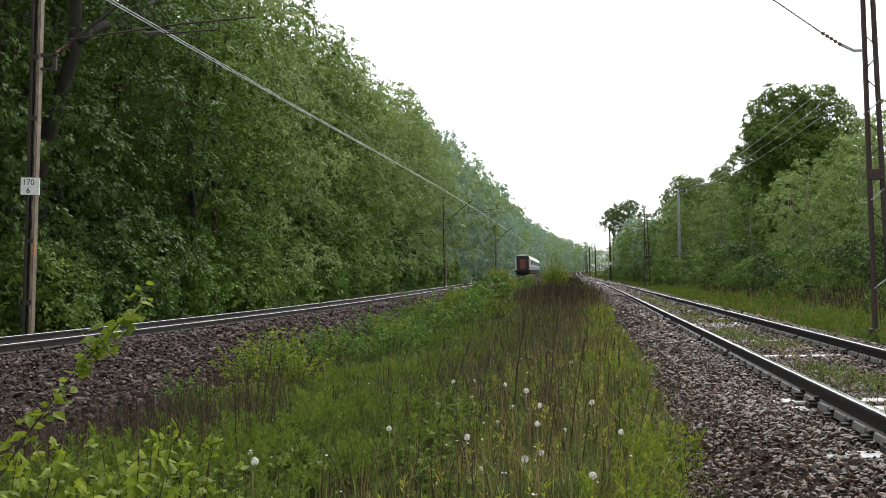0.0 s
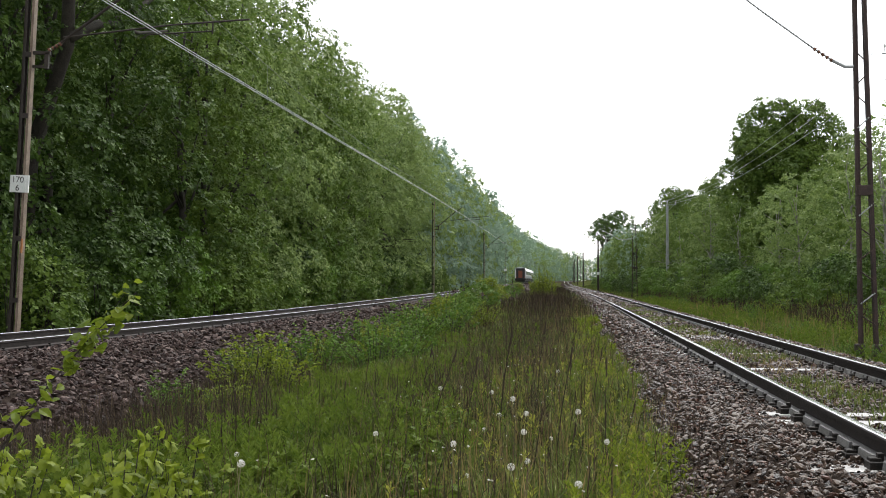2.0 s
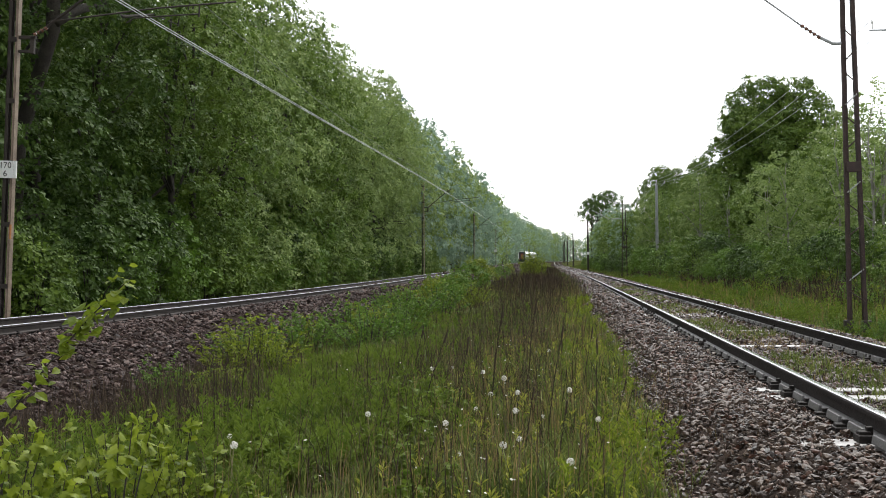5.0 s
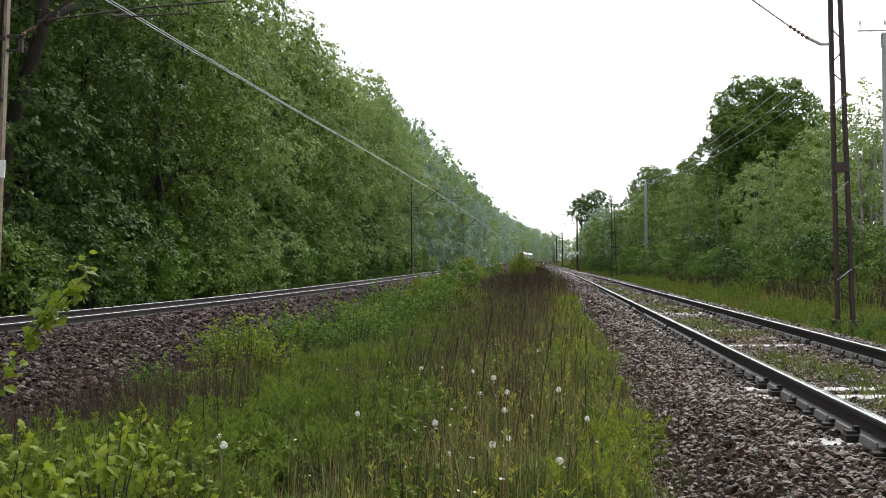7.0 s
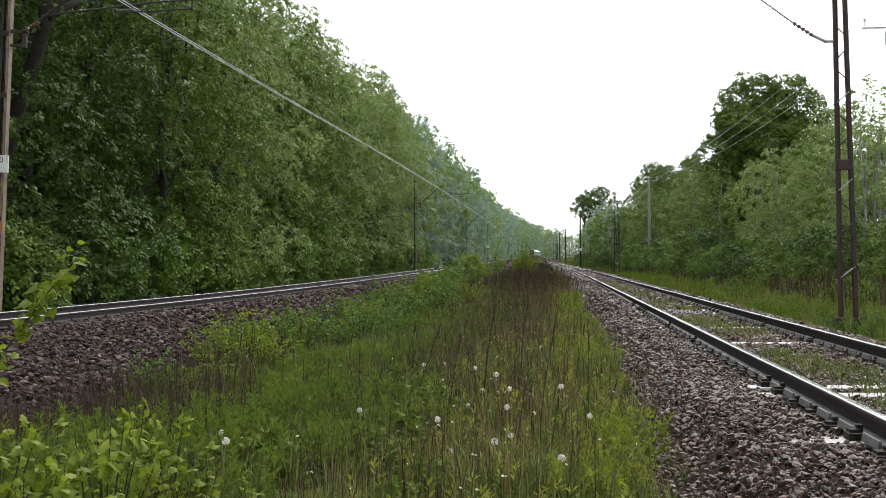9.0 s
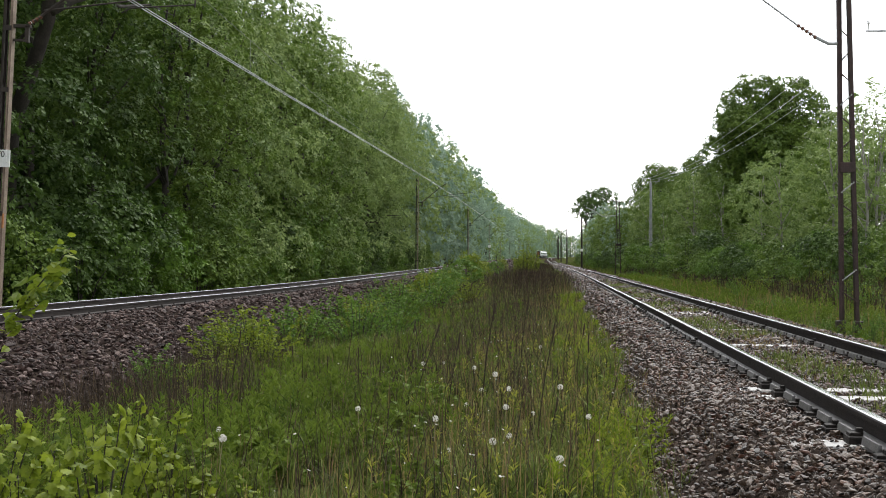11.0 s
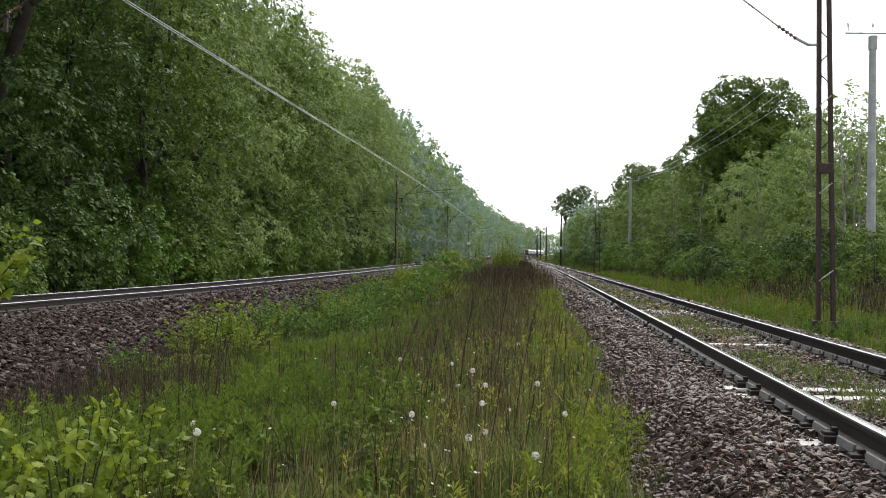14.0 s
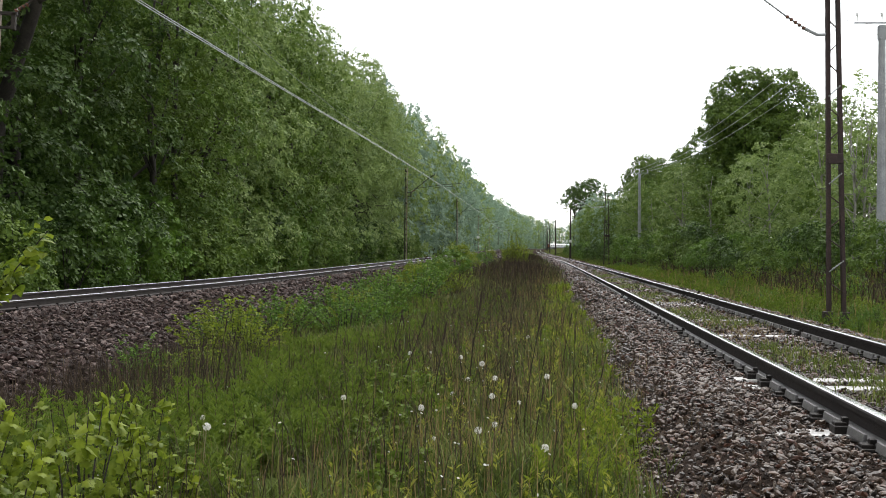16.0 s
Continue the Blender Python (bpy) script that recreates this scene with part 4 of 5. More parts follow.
x, y, w = island(rng, ((4.2, 12, 120, .005), (12, 26, 75, .007), (26, 60, 20, .012), (60, 140, 6, .02)),
                 lambda x, y: np.clip(.08 + .9 * np.exp(-((x + .35) / 1.0) ** 2) * patchy(x, y, 1.0, 2) + .12 * patchy(x, y, .7, 4), 0, 1))
v, f = blades(rng, x, y, rng.uniform(.22, .50, len(x)), w, .3)
grass_stuff("dry_grass", mesh_np("dry_grass", v, f, GRASS_DRY), "straw-coloured dry grass stalks between the tracks")
x, y, w = island(rng, ((4.5, 12, 95, .006), (12, 30, 70, .008), (30, 48, 34, .011), (48, 90, 48, .014), (90, 260, 5, .05)),
                 lambda x, y: np.clip(1.1 * np.exp(-((x + 1.0 + .01 * y) / 1.1) ** 2) * np.clip((y - 6) / 6, .3, 1) + .06 + .6 * np.clip(patchy(x, y, .9, 5) - .4, 0, 1), 0, 1))
v, f = blades(rng, x, y, rng.uniform(.25, .75, len(x)) * np.where(y > 42, 1.25, 1), w, .55)
grass_stuff("dead_stems", mesh_np("dead_stems", v, f, STEM_BROWN), "dark brown dead weed stems standing in the grass")
n = 900
y = rng.uniform(9.5, 15, n)
x = -3.55 - .03 * y + rng.normal(0, .42, n)
v, f = blades(rng, x, y, rng.uniform(.35, .85, n), rng.uniform(.005, .009, n), .35)
grass_stuff("dead_stems", mesh_np("dead_stems", v, f, STEM_BROWN), "thicket of tall dark dead stems beside the embankment")
# arching tufts of broad grass
n = 2800
ty = 4.6 + 26 * rng.random(n) ** 1.5
tx = lx(ty) + 4.6 + (rx(ty) - 1.8 - lx(ty) - 4.6) * rng.random(n)
k = 15
x = np.repeat(tx, k) + rng.normal(0, .035, n * k)
y = np.repeat(ty, k) + rng.normal(0, .035, n * k)
v, f = blades(rng, x, y, np.repeat(rng.uniform(.14, .38, n), k) * rng.uniform(.6, 1.1, n * k), rng.uniform(.006, .012, n * k) * (1 + .03 * y), 1.0)
grass_stuff("grass_tufts", mesh_np("grass_tufts", v, f, GRASS), "arching tufts of broad green grass between the tracks")
# foot of the embankment: brown stems and low grass
n = 9000
y = 8 + 60 * rng.random(n) ** 1.7
x = lx(y) + 4.5 + rng.normal(0, .5, n)
v, f = blades(rng, x, y, rng.uniform(.15, .55, n) + .1, np.full(n, .008) + .0002 * y, .3)
grass_stuff("dead_stems", mesh_np("dead_stems", v, f, STEM_BROWN), "brown dead stems along the embankment foot")
# verge beyond the near track, and grass at the forest foot
n = 44000
y = 10 + 340 * rng.random(n) ** 2.6
x = rx(y) + 2.2 + 5.0 * rng.random(n) ** 1.2 + .3 * np.sin(y)
v, f = blades(rng, x, y, rng.uniform(.10, .32, n) * np.clip(.45 + (x - rx(y) - 2.2) * .25, .4, 1.3), .006 + .00042 * y, .5)
grass_stuff("verge_grass", mesh_np("verge_grass", v, f, GRASS), "tall green grass on the verge beside the near track")
n = 2200
y = 10 + 90 * rng.random(n) ** 1.4
x = rx(y) + 2.3 + 6 * rng.random(n)
v, f = blades(rng, x, y, rng.uniform(.25, .6, n), .006 + .0003 * y, .3)
grass_stuff("dry_grass", mesh_np("dry_grass", v, f, GRASS_DRY), "dry straw grass on the verge beside the near track")
n = 9000
y = 20 + 130 * rng.random(n) ** 1.4
x = lx(y) - 3.1 - 2.6 * rng.random(n)
v, f = blades(rng, x, y, rng.uniform(.2, .55, n), .008 + .0004 * y, .5)
grass_stuff("forest_grass", mesh_np("forest_grass", v, f, GRASS), "green grass at the foot of the forest")
# tufts growing between the rails
def bed_top(x, y):
    return bed_z(BED_R, x, y, rx(y), rz(y))


n = 16000
y = 8 + 70 * rng.random(n) ** 1.4
x = rx(y) + .2 * np.sin(y * .8) + rng.normal(0, .26, n)
ok = (patchy(x, y, 1.3, 7) > .46) & (np.abs(np.abs(x - rx(y)) - .735) > .08)
x, y = x[ok], y[ok]
v, f = blades(rng, x, y, rng.uniform(.05, .15, len(x)), .007 + .0004 * y, .9, bed_top(x, y))
grass_stuff("track_weeds", mesh_np("track_weeds", v, f, GRASS), "sparse green weeds between the rails")
n = 9000
y = 7 + 60 * rng.random(n) ** 1.4
x = np.where(rng.random(n) < .4, rx(y) + 1.35 + rng.normal(0, .3, n), rx(y) + rng.normal(0, .32, n))
ok = (patchy(x, y, 1.1, 3) > .46) & (np.abs(np.abs(x - rx(y)) - .735) > .08)
x, y = x[ok], y[ok]
v, f = blades(rng, x, y, rng.uniform(.04, .12, len(x)), .006 + .0004 * y, .9, bed_top(x, y))
grass_stuff("track_weeds", mesh_np("track_weeds", v, f, GRASS_DRY), "withered tan weeds between and beside the rails")


def lance_shoots(rng, x, y, height, leaves, leaf):
    """Upright shoots, each with narrow pointed leaves set round its stem from foot to tip."""
    n = len(x)
    foot = np.stack([x, y, ground_z(x, y) - .02], -1)
    tip = foot + np.stack([rng.normal(0, .10, n), rng.normal(0, .10, n), np.ones(n)], -1) * height[:, None]
    a, b = np.repeat(foot, leaves, 0), np.repeat(tip, leaves, 0)
    m = n * leaves
    k = .22 + .78 * rng.random((m, 1)) ** .75
    p = a + (b - a) * k
    g = rng.uniform(0, 2 * math.pi, m)
    t = np.stack([np.cos(g), np.sin(g), .2 + 1.3 * k[:, 0] ** 2 + rng.normal(0, .25, m)], -1)
    t /= np.linalg.norm(t, axis=1, keepdims=True)
    s = np.cross(t, np.array([0, 0, 1.0]) + rng.normal(size=(m, 3)) * .25)
    s /= np.linalg.norm(s, axis=1, keepdims=True)
    u = np.cross(s, t)
    L = (np.repeat(leaf, leaves) * (.65 + .6 * rng.random(m)))[:, None] * (1.1 - .45 * k)
    mid = p + t * L * .5
    v = np.stack([p, mid + s * L * .13 + u * L * .05, p + t * L - u * L * .16, mid - s * L * .13 + u * L * .05], 1).reshape(-1, 3)
    i = np.arange(m)[:, None] * 4
    return v, np.concatenate([i + np.array([[0, 1, 2]]), i + np.array([[0, 2, 3]])], 1).reshape(-1, 3)


def shoots_stuff(name, x, y, height, leaves, leaf, material, label):
    v, f = lance_shoots(rng, x, y, height, leaves, leaf)
    v2, f2 = blades(rng, x, y, height, .006 + .0003 * y, .1)
    grass_stuff(name, mesh_np(name, np.concatenate([v, v2]), np.concatenate([f, f2 + len(v)]), material), label)


# the lush green patch, thinning out along the meadow
n = 5200
y = 5.0 + 30 * rng.random(n) ** 1.5
x = -2.3 - .075 * y + rng.normal(0, 1, n) * (.85 + .02 * y)
ok = (x > lx(y) + 4.5) & (x < rx(y) - 1.75) & (patchy(x, y, 1.2, 4) + .45 * np.exp(-((x + 2.2) / 1.1) ** 2 - ((y - 10) / 3.2) ** 2) > .58)
x, y = x[ok], y[ok]
h = rng.uniform(.18, .42, len(x)) * (.6 + .8 * patchy(x, y, .9, 3))
shoots_stuff("leafy_shoots", x, y, h, 20, .075 + .0022 * y, HERB, "bright green leafy weed shoots in the meadow")
# yellow-green edge of the meadow along the ballast
n = 1000
y = 5.4 + 40 * rng.random(n) ** 1.6
x = rx(y) - 1.95 + .2 * np.sin(y * 1.7) - .55 * rng.random(n) ** 1.3
ok = patchy(x, y, 1.4, 1) > .5
x, y = x[ok], y[ok]
shoots_stuff("leafy_shoots", x, y, rng.uniform(.12, .34, len(x)), 16, .06 + .0022 * y, LEAF_YOUNG, "yellow-green leafy weeds along the ballast edge")
n = 260
y = 5.4 + 16 * rng.random(n) ** 1.4
x = rng.uniform(-1.3, .5, n)
shoots_stuff("leafy_shoots", x, y, rng.uniform(.12, .3, n), 14, .06 + .002 * y, HERB_YELLOW, "yellowing weed shoots in the meadow")
# tan stems whose flowers are over, each with a small pale tuft
n = 620
y = 5.6 + 16 * rng.random(n) ** 1.3
x = np.where(rng.random(n) < .7, rng.normal(-.55, .6, n), rng.uniform(-3.6, .3, n))
x = np.minimum(x, .45)
h = rng.uniform(.24, .46, n)
v, f = blades(rng, x, y, h, rng.uniform(.006, .010, n), .15)
grass_stuff("flower_stems", mesh_np("flower_stems", v, f, TAN_STEM), "tan withered flower stems in the meadow")
tuft = v.reshape(-1, 5, 3)[::4, 4]
v, f = stones(rng, tuft, np.full(len(tuft), .008))
grass_stuff("spent_flowers", mesh_np("spent_flowers", v, f, FLUFF), "small pale tufts of spent flowers on thin stems")
n = 1800
y = 10 + 90 * rng.random(n) ** 1.7
x = rx(y) + 2.35 + 2.6 * rng.random(n) ** 1.4
ok = patchy(x, y, .9, 6) > .42
x, y = x[ok], y[ok]
shoots_stuff("leafy_shoots", x, y, rng.uniform(.12, .42, len(x)), 14, .07 + .0024 * y, HERB, "bright green weeds on the verge beside the near track")
# dark thicket of dead stems behind the verge
n = 9000
y = 20 + 110 * rng.random(n) ** 1.6
x = rx(y) + 4.6 + 4.2 * rng.random(n)
v, f = blades(rng, x, y, rng.uniform(.3, .85, n), .007 + .0004 * y, .5)
grass_stuff("dead_stems", mesh_np("dead_stems", v, f, STEM_BROWN), "dark dead stems in the thicket beyond the near track")


def broad_leaves(rng, base, heading, size, droop=0.9):
    """Ovate leaves folded at the midrib: eight corners, six triangles."""
    n = len(base)
    t = heading + rng.normal(size=(n, 3)) * .25 - np.array([0, 0, droop]) * rng.random((n, 1))
    t /= np.linalg.norm(t, axis=1, keepdims=True)
    nrm = np.array([0, 0, .8]) + rng.normal(size=(n, 3)) * .75
    nrm -= t * np.sum(nrm * t, 1, keepdims=True)
    nrm /= np.linalg.norm(nrm, axis=1, keepdims=True)
    s = np.cross(nrm, t)
    L = (size * (.6 + .7 * rng.random(n)))[:, None]
    sag = nrm * L
    c = [base, base + t * L * .3 + s * L * .30 + sag * .06, base + t * L * .65 + s * L * .26 + sag * .04, base + t * L - sag * .10,
         base + t * L * .65 - s * L * .26 + sag * .04, base + t * L * .3 - s * L * .30 + sag * .06, base + t * L * .5 - sag * .02]
    v = np.stack(c, 1).reshape(-1, 3)
    tri = np.array([[0, 1, 6], [1, 2, 6], [2, 3, 6], [3, 4, 6], [4, 5, 6], [5, 0, 6]])
    f = tri[None] + 7 * np.arange(n)[:, None, None]
    return v, f.reshape(-1, 3)


def lobed_leaves(rng, base, heading, size, droop=0.9):
    """Maple leaves: five pointed lobes round the stalk's end, slightly cupped."""
    n = len(base)
    t = heading + rng.normal(size=(n, 3)) * .25 - np.array([0, 0, droop]) * rng.random((n, 1))
    t /= np.linalg.norm(t, axis=1, keepdims=True)
    nrm = np.array([0, -.55, .6]) + rng.normal(size=(n, 3)) * .5
    nrm -= t * np.sum(nrm * t, 1, keepdims=True)
    nrm /= np.linalg.norm(nrm, axis=1, keepdims=True)
    s = np.cross(nrm, t)
    L = (size * (.6 + .7 * rng.random(n)))[:, None]
    ring = ((0, .0), (-.26, -.06), (-.30, .14), (-.54, .26), (-.38, .44), (-.40, .68), (-.20, .70), (0, 1.0),
            (.20, .70), (.40, .68), (.38, .44), (.54, .26), (.30, .14), (.26, -.06))
    c = [base + (s * a + t * b - nrm * (.35 * a * a + .12 * b * b)) * L for a, b in ring] + [base + t * L * .34]
    v = np.stack(c, 1).reshape(-1, 3)
    k = len(ring)
    tri = np.array([[i, (i + 1) % k, k] for i in range(k)])
    return v, (tri[None] + (k + 1) * np.arange(n)[:, None, None]).reshape(-1, 3)


def simple_leaves(rng, base, heading, size, droop=0.9):
    """Small folded leaves, two triangles each."""
    v, f = broad_leaves(rng, base, heading, size, droop)
    v = v.reshape(-1, 7, 3)
    v = np.stack([v[:, 0], (v[:, 1] + v[:, 2]) / 2, v[:, 3], (v[:, 4] + v[:, 5]) / 2], 1).reshape(-1, 3)
    i = np.arange(len(v) // 4)[:, None] * 4
    return v, np.concatenate([i + np.array([[0, 1, 2]]), i + np.array([[0, 2, 3]])], 1).reshape(-1, 3)


def leafy_plant(name, seed, stems, height, spread, leaf, per, material, stem_material, label, category):
    """Upright or leaning stems with leaves set along them."""
    rng = np.random.default_rng(seed)
    root = tagged(new(name), label, category)
    bases, heads = [], []
    b = bmesh.new()
    for i in range(stems):
        a, q = rng.uniform(0, 2 * math.pi), rng.random() ** .7
        e = np.array([math.cos(a) * spread * q, math.sin(a) * spread * q, height * rng.uniform(.35, 1.0) * (1 - .35 * q * q)])
        s = np.array([e[0] * .35, e[1] * .35, -.05])
        m = (s + e) / 2 + np.array([-e[0] * .1, -e[1] * .1, .06 * height])
        tube(b, (s, m, e), (height * .007, height * .005, height * .002), 4)
        if name == "sapling":
            part("stem", b, stem_material, root)
            b = bmesh.new()
        k = rng.random(per) ** .7
        pt = (1 - k[:, None]) ** 2 * s + 2 * k[:, None] * (1 - k[:, None]) * m + k[:, None] ** 2 * e
        g = rng.uniform(0, 2 * math.pi, per)
        bases.append(pt[k > .15])
        heads.append(np.stack([np.cos(g), np.sin(g), np.full(per, .35)], -1)[k > .15])
    if name != "sapling":
        part("stem", b, stem_material, root)["kind"] = "stuff"
    shape = {"sapling": lobed_leaves, "bush": simple_leaves}.get(name, broad_leaves)
    v, f = shape(rng, np.concatenate(bases), np.concatenate(heads), leaf)
    child(new("foliage", mesh_np("foliage", v, f, material)), root)
    return root


HERBS = [leafy_plant("weed_plant", 101 + i, 16, (.30, .36, .26)[i], (.24, .20, .28)[i], (.06, .05, .066)[i], 30, HERB, HERB, "bright green leafy weed growing in the grass", "weed") for i in range(3)]
rw = random.Random(12)
for i in range(125):
    y = 5.2 + 20 * rw.random() ** 1.5
    x = -1.7 - .10 * y + rw.gauss(0, .95 + .03 * y)
    if i % 5 == 0:
        x = 0.25 + rw.gauss(0, .25)
    scaled(HERBS[i % 3], min(max(x, -4.9), .62), y, rw.uniform(0, 360), rw.uniform(.45, 1.05), "weeds between the tracks")

for i in range(110):
    a, q = rw.uniform(0, 6.283), math.sqrt(rw.random())
    scaled(HERBS[i % 3], -2.15 + 1.15 * q * math.cos(a), 10.0 + 2.6 * q * math.sin(a), rw.uniform(0, 360), rw.uniform(.7, 1.25), "weeds between the tracks")
EDGE_HERB = leafy_plant("weed_plant", 111, 14, .22, .17, .055, 18, LEAF_YOUNG, HERB, "yellow-green creeping weed at the ballast edge", "weed")
for i in range(64):
    y = 5.6 + 24 * rw.random() ** 1.5
    scaled(EDGE_HERB, .55 + .012 * y + rw.gauss(0, .2), y, rw.uniform(0, 360), rw.uniform(.6, 1.3), "weeds at the ballast edge")

SAPS = [leafy_plant("sapling", 121 + i, (8, 9, 8)[i], (1.0, .8, 1.05)[i], (.34, .38, .30)[i], (.070, .060, .092)[i], 24, LEAF_YOUNG, BARK, "young yellow-green maple sapling in the grass", "sapling") for i in range(3)]
for k, x, y, s in ((0, -3.05, 5.7, .95), (1, -2.75, 5.3, .95), (2, -2.45, 5.6, .80), (1, -2.40, 6.9, 1.15), (0, -2.15, 5.4, .62), (2, -2.75, 6.4, .85),
                   (1, -2.0, 6.0, .75), (0, -3.3, 6.6, .95), (2, -1.85, 5.3, .55), (2, -2.65, 5.0, .78), (0, -2.95, 5.2, .9), (2, -2.2, 5.1, .6), (1, -3.1, 6.0, .8), (0, -2.5, 6.3, .9), (1, -1.7, 6.4, .6), (0, -2.35, 5.8, 1.05), (1, -3.35, 7.4, 1.05), (2, -2.9, 5.0, .8), (0, -2.6, 5.5, .8), (1, -2.1, 6.6, .9), (2, -3.2, 5.6, .8),
                   (0, -2.75, 7.2, .95), (1, -2.3, 5.2, .75), (2, -2.05, 5.6, .62)):
    scaled(SAPS[k], x, y, rw.uniform(0, 360), s, "saplings between the tracks")

ISLAND_SHRUBS = [leafy_plant("bush", 141 + i, 40, (1.15, 1.3)[i], (.95, 1.0)[i], (.07, .075)[i], 48, (LEAF_YOUNG, LEAF_SHRUB)[i], BARK,
                             ("yellow-green young bush among the grass", "green leafy bush among the grass")[i], "bush") for i in range(2)]
for k, x, y, s in ((0, -5.0, 18.8, .85), (0, -4.6, 18.0, .55), (1, -3.9, 22.5, .75), (1, -3.5, 24.0, .7), (0, -4.4, 27, .75), (1, -4.7, 34, 1.0), (1, -4.2, 38, 1.05),
                   (0, -5.0, 42, .95), (1, -5.2, 50, 1.0), (1, -5.8, 26.4, .4), (1, -6.4, 26.8, .35), 
                   (1, -5.3, 15.2, .5), (0, -4.4, 14.6, .5), (1, -6.0, 28, .5), (0, -5.6, 19.5, .8), (1, -5.9, 21.5, .7), (1, -5.3, 23, .8), (0, -5.8, 26, .7), (1, -5.6, 30, .9),
                   (0, -5.9, 33, .8), (1, -6.0, 38, .95), (0, -6.2, 44, .9), (1, -6.3, 54, 1.0), (0, -5.8, 57, 1.1), (1, -6.6, 66, 1.1), (1, -4.2, 30, .6), (0, -3.6, 45, .8)):
    scaled(ISLAND_SHRUBS[k], x, y, rw.uniform(0, 360), s * 1.2, "shrubs between the tracks")


APEX = [shrub_thing(171 + i, (2.1, 1.8)[i], (1.15, 1.3)[i], 44, 75, .10, (LEAF_YOUNG, LEAF_SHRUB)[i], ("bushy yellow-green young willow at the tip of the meadow", "leafy green bush beside the embankment")[i]) for i in range(2)]
SPRIG = leafy_plant("bush", 151, 34, 2.5, .95, .12, 46, LEAF_YOUNG, BARK, "upright yellow-green young willow at the tip of the meadow", "bush")
for x, y, q in ((-2.55, 84, 1.0), (-3.1, 86, .85), (-2.1, 87, .75)):
    scaled(SPRIG, x, y, rw.uniform(0, 360), q, "shrubs between the tracks", 1.3)
for k, x, y, q in ((1, -6.0, 62, .62), (1, -5.9, 72, .78), (0, -6.3, 80, .82), (1, -5.6, 54, .55), (0, -5.3, 47, .5),
                   (0, -6.6, 100, .6), (1, -6.9, 112, .6), (1, -7.0, 126, .6), (0, -7.2, 145, .6)):
    scaled(APEX[k], x, y, rw.uniform(0, 360), q * 1.2, "shrubs between the tracks")
y = 15.0
while y < 110:
    u = 3.3 + rw.random() ** .8 * 5.4
    scaled(ISLAND_SHRUBS[rw.randrange(2)], float(rx(y)) + u, y, rw.uniform(0, 360), rw.uniform(.28, .5) * (.7 + u * .11) * (1 + y * .003), "low shrubs on the verge", rw.uniform(.7, 1.1))
    y += rw.uniform(.25, .7) * (1 + y * .012)

for x, y, q in ((5.15, 21.9, .34), (5.6, 22.1, .36), (5.4, 21.4, .28), (6.0, 22.4, .42), (5.0, 23.0, .4)):
    scaled(ISLAND_SHRUBS[1], x, y, rw.uniform(0, 360), q, "low shrubs on the verge")


def stalk_thing(seed, height):
    rng = np.random.default_rng(seed)
    root = tagged(new("dead_stalk"), "tall thin dark dead weed stalk leaning in the grass", "dead stalk", "dead stalks")
    b = bmesh.new()
    tube(b, ((0, 0, -.05), (.03, 0, height * .5), (.09 * height, .02, height)), (.006, .005, .002), 5)
    for i in range(3):
        z = height * rng.uniform(.35, .75)
        tube(b, ((.05 * z, 0, z), (.05 * z + rng.uniform(-.1, .12), rng.uniform(-.06, .06), z + height * .2)), (.003, .0015), 4)
    part("stalk", b, STEM_BROWN, root)
    b = bmesh.new()
    tube(b, [(.09 * height * q + rng.uniform(-.003, .003), .02 * q, height * q) for q in (.84, .87, .90, .93, .96, .99, 1.01)], (.003, .009, .007, .010, .007, .008, .002), 6)
    part("seed_spike", b, STEM_BROWN, root)
    return root


STALKS = [stalk_thing(161 + i, (.95, .75, 1.05)[i]) for i in range(3)]
for i, (x, y, s, lean) in enumerate(((-1.45, 11.3, .95, 14), (.42, 11.4, .62, 0), (-.95, 9.6, .85, 3), (-.75, 11.0, 1.1, 2), (-.35, 8.2, .8, 5), (-.2, 9.4, .9, 4),
                                     (-2.9, 9.5, .85, -8), (-3.3, 11.0, .95, -2), (.1, 12.0, .8, 4), (-1.9, 14.0, .9, 6), (-2.4, 12.0, .8, -5), (-.5, 14.0, 1.0, 1),
                                     (-3.6, 12.6, 1.0, 3), (-3.5, 13.0, .9, -3), (-3.4, 12.2, .8, 4), (-.1, 7.4, .6, 2), (-1.2, 8.0, .6, -2), (.3, 9.0, .55, 6))):
    ob = put(STALKS[i % 3], x, y, 0)
    ob.matrix_basis = pose(x, y, float(ground_z(x, y)) - .02, 0, lean, rw.uniform(-25, 25))
    ob.scale = (s, s, s)
for i in range(44):
    y = 7 + 26 * rw.random() ** 1.3
    x = rw.uniform(-4.6, .2)
    s = rw.uniform(.5, .95)
    ob = put(STALKS[i % 3], x, y, 0)
    ob.matrix_basis = pose(x, y, float(ground_z(x, y)) - .02, rw.uniform(-9, 9), rw.uniform(-9, 9), rw.uniform(0, 360))
    ob.scale = (s * .9, s * .9, s)


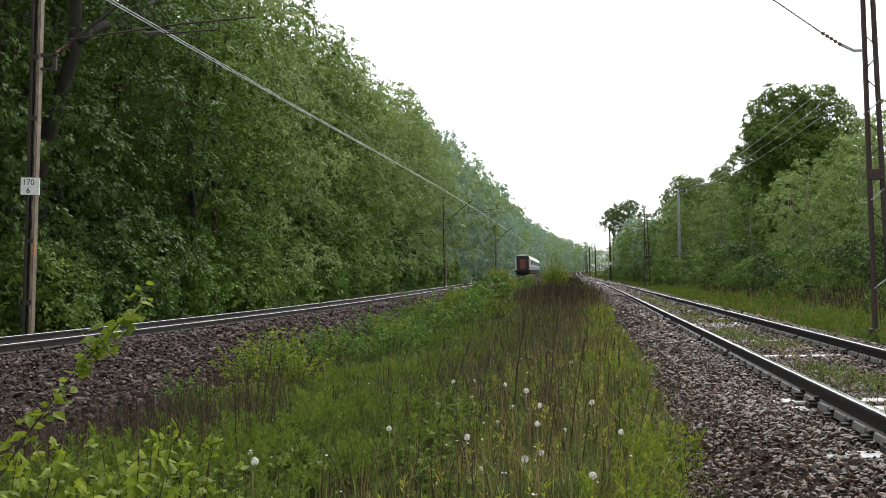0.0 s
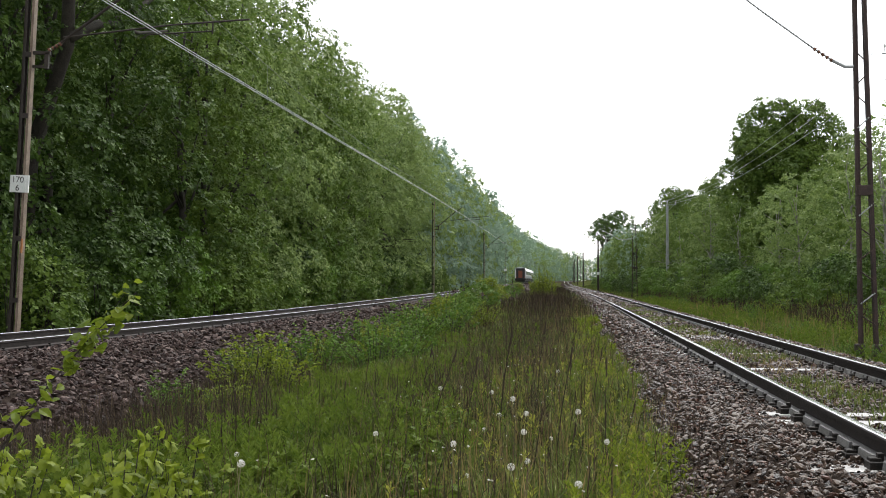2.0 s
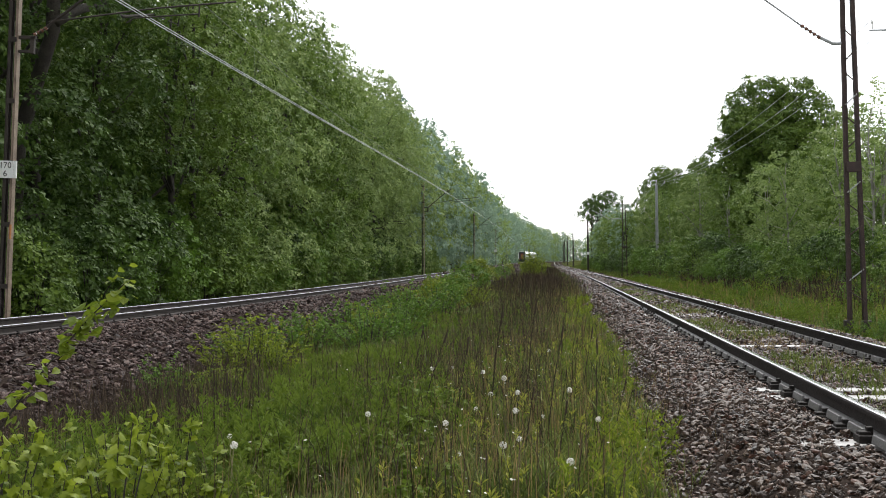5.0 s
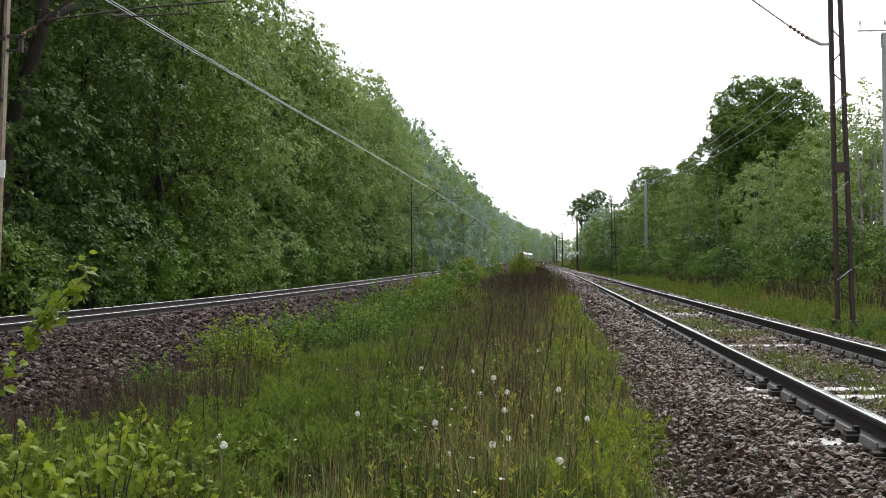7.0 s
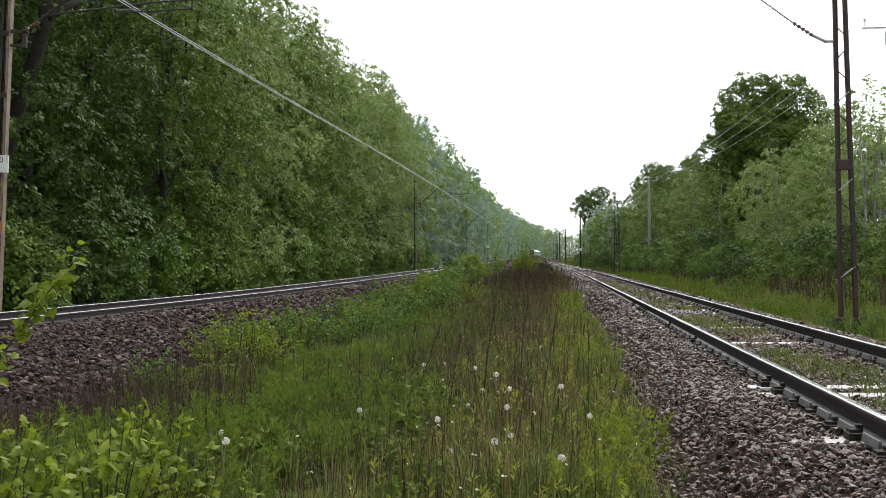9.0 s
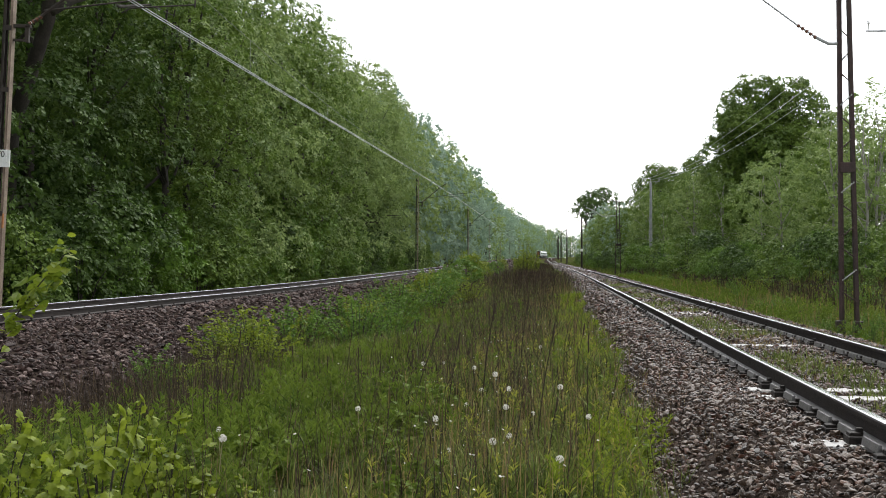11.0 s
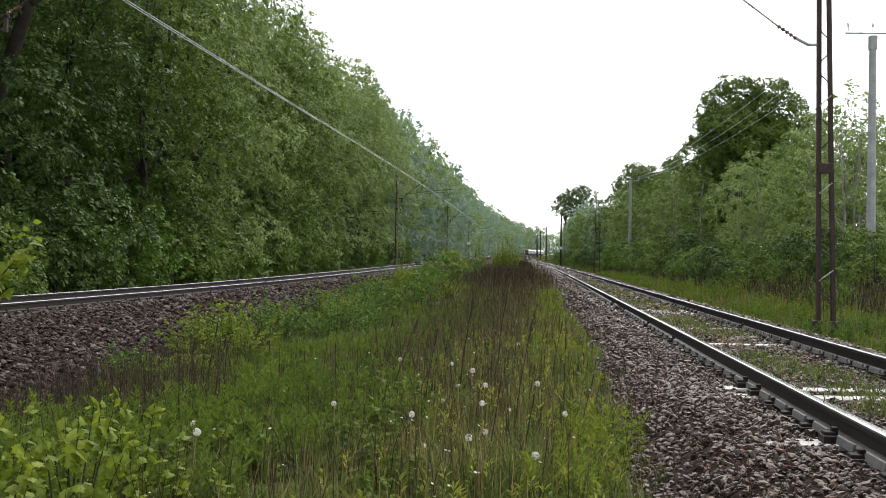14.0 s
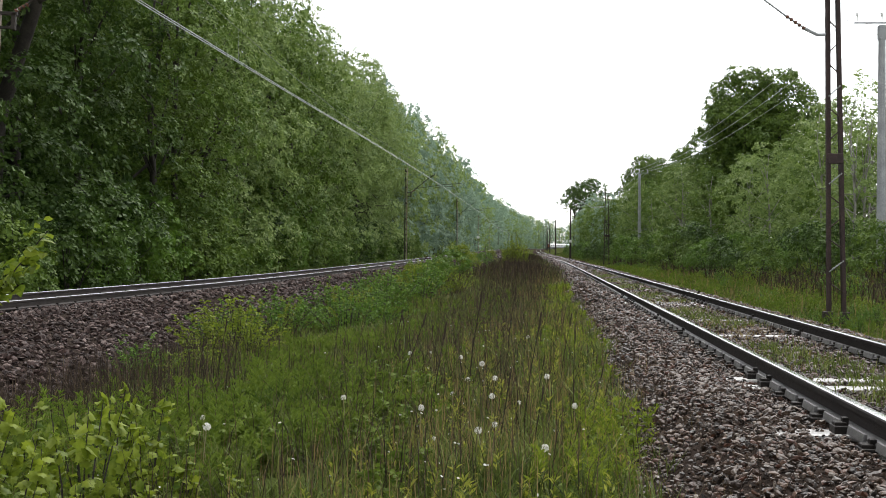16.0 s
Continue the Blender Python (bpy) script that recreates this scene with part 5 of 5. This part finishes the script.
def dandelion_thing(seed, height, full):
    rng = np.random.default_rng(seed)
    root = tagged(new("dandelion"), "dandelion with a round white seed head" if full else "half-blown dandelion with a ragged white seed head", "dandelion", "dandelions")
    b = bmesh.new()
    tube(b, ((0, 0, -.03), (.012, 0, height * .55), (0, .005, height)), (.0032, .0028, .0022), 5)
    part("stalk", b, STALK, root)
    n = 85 if full else 48
    d = rng.normal(size=(n, 3))
    d /= np.linalg.norm(d, axis=1, keepdims=True)
    if not full:
        d = d[d[:, 0] + .6 * d[:, 2] > -.35]
        n = len(d)
    o = np.array([0, .005, height + .004])
    e = np.cross(d, np.array([.3, .5, .8]))
    e /= np.linalg.norm(e, axis=1, keepdims=True)
    g = np.cross(d, e)
    R, r = .020, .0042
    cols = [o + d * .002 + e * .0005, o + d * .002 - e * .0005, o + d * R + e * r, o + d * R - e * r, o + d * R * .9 + g * r, o + d * R * .9 - g * r]
    v = np.stack(cols, 1).reshape(-1, 3)
    i = np.arange(n)[:, None] * 6
    f = np.concatenate([i + np.array([[0, 1, 2]]), i + np.array([[2, 3, 4]]), i + np.array([[2, 3, 5]])], 1).reshape(-1, 3)
    child(new("seed_head", mesh_np("seed_head", v, f, FLUFF)), root)
    return root


DAND = [dandelion_thing(181, .36, True), dandelion_thing(182, .30, False), dandelion_thing(183, .33, True)]
SPOTS = ((-.65, 11.63, 1.2, 0), (-.67, 10.12, 1, 1), (-.49, 10.24, 1, 0), (-.4, 8.97, 1, 2), (-.89, 8.2, 1, 0), (-.44, 7.2, 1, 2), (-1.51, 8.72, .9, 0),
         (-2.12, 7.18, 1.1, 2), (-2.21, 7.56, .8, 1), (-.04, 10.44, 1.1, 0), (.17, 8.46, .9, 2), (-.05, 6.64, 1, 0), (-.3, 15.43, 1, 2), (-1.47, 12.74, 1, 0),
         (-1.26, 12.85, .8, 1), (-.89, 12.27, 1, 0), (-.72, 9.09, .7, 1), (-.32, 7.48, .8, 2), (-.65, 6.88, .6, 1), (-.21, 8.6, .7, 1))
for x, y, s, k in SPOTS:
    ob = put(DAND[k], x, y, rw.uniform(0, 360))
    s *= 1.15
    ob.matrix_basis = pose(x, y, -.22 - s * (.36, .30, .33)[k], rw.uniform(-5, 5), rw.uniform(-5, 5), rw.uniform(0, 360))
    ob.scale = (s, s, s)

# the sapling that leans into view and sways in the draught of the train
sway = leafy_plant("leaning_sapling", 201, 1, .9, .02, .058, 8, LEAF_YOUNG, BARK, "slender yellow-green sapling leaning and swaying in the wind", "sapling")
for o in list(sway.children):
    bpy.data.objects.remove(o)
rng = np.random.default_rng(21)
S0, S1, S2 = np.array([-.28, 0, -.05]), np.array([.12, 0, .95]), np.array([.74, .05, 1.50])
q = np.linspace(0, 1, 9)[:, None]
spine = (1 - q) ** 2 * S0 + 2 * q * (1 - q) * S1 + q ** 2 * S2
b = bmesh.new()
tube(b, [tuple(p) for p in spine], [.007 - .005 * i / 8 for i in range(9)], 6)
part("stem", b, BARK, sway)
k = .36 + .64 * rng.random(150) ** .7
k = np.sort(k)[:, None]
pts = (1 - k) ** 2 * S0 + 2 * k * (1 - k) * S1 + k ** 2 * S2 + rng.normal(size=(150, 3)) * .025
g = rng.uniform(0, 2 * math.pi, 150)
v, f = broad_leaves(rng, pts, np.stack([np.cos(g), np.sin(g), np.full(150, .1)], -1), .054, .9)
child(new("foliage", mesh_np("foliage", v, f, LEAF_YOUNG)), sway)


def motions():
    for i, ob in enumerate(coaches):
        walk(ob, [(t, coach_pose(215 + 42 * t + i * 25.6)) for t in range(17)])
    walk(sway, [(t, pose(-2.30, 4.0, -.65, 0, a, 0)) for t, a in
                ((0, 0), (1, .6), (2, -.6), (3, .4), (4, -.5), (5, 0), (6, -2), (7.3, -4.5), (8, -5.2), (9, -6.0), (10, -6.4), (11.5, -7), (12.5, -7.8), (13.5, -7.5), (14.5, -7.6), (16, -7))])


motions()
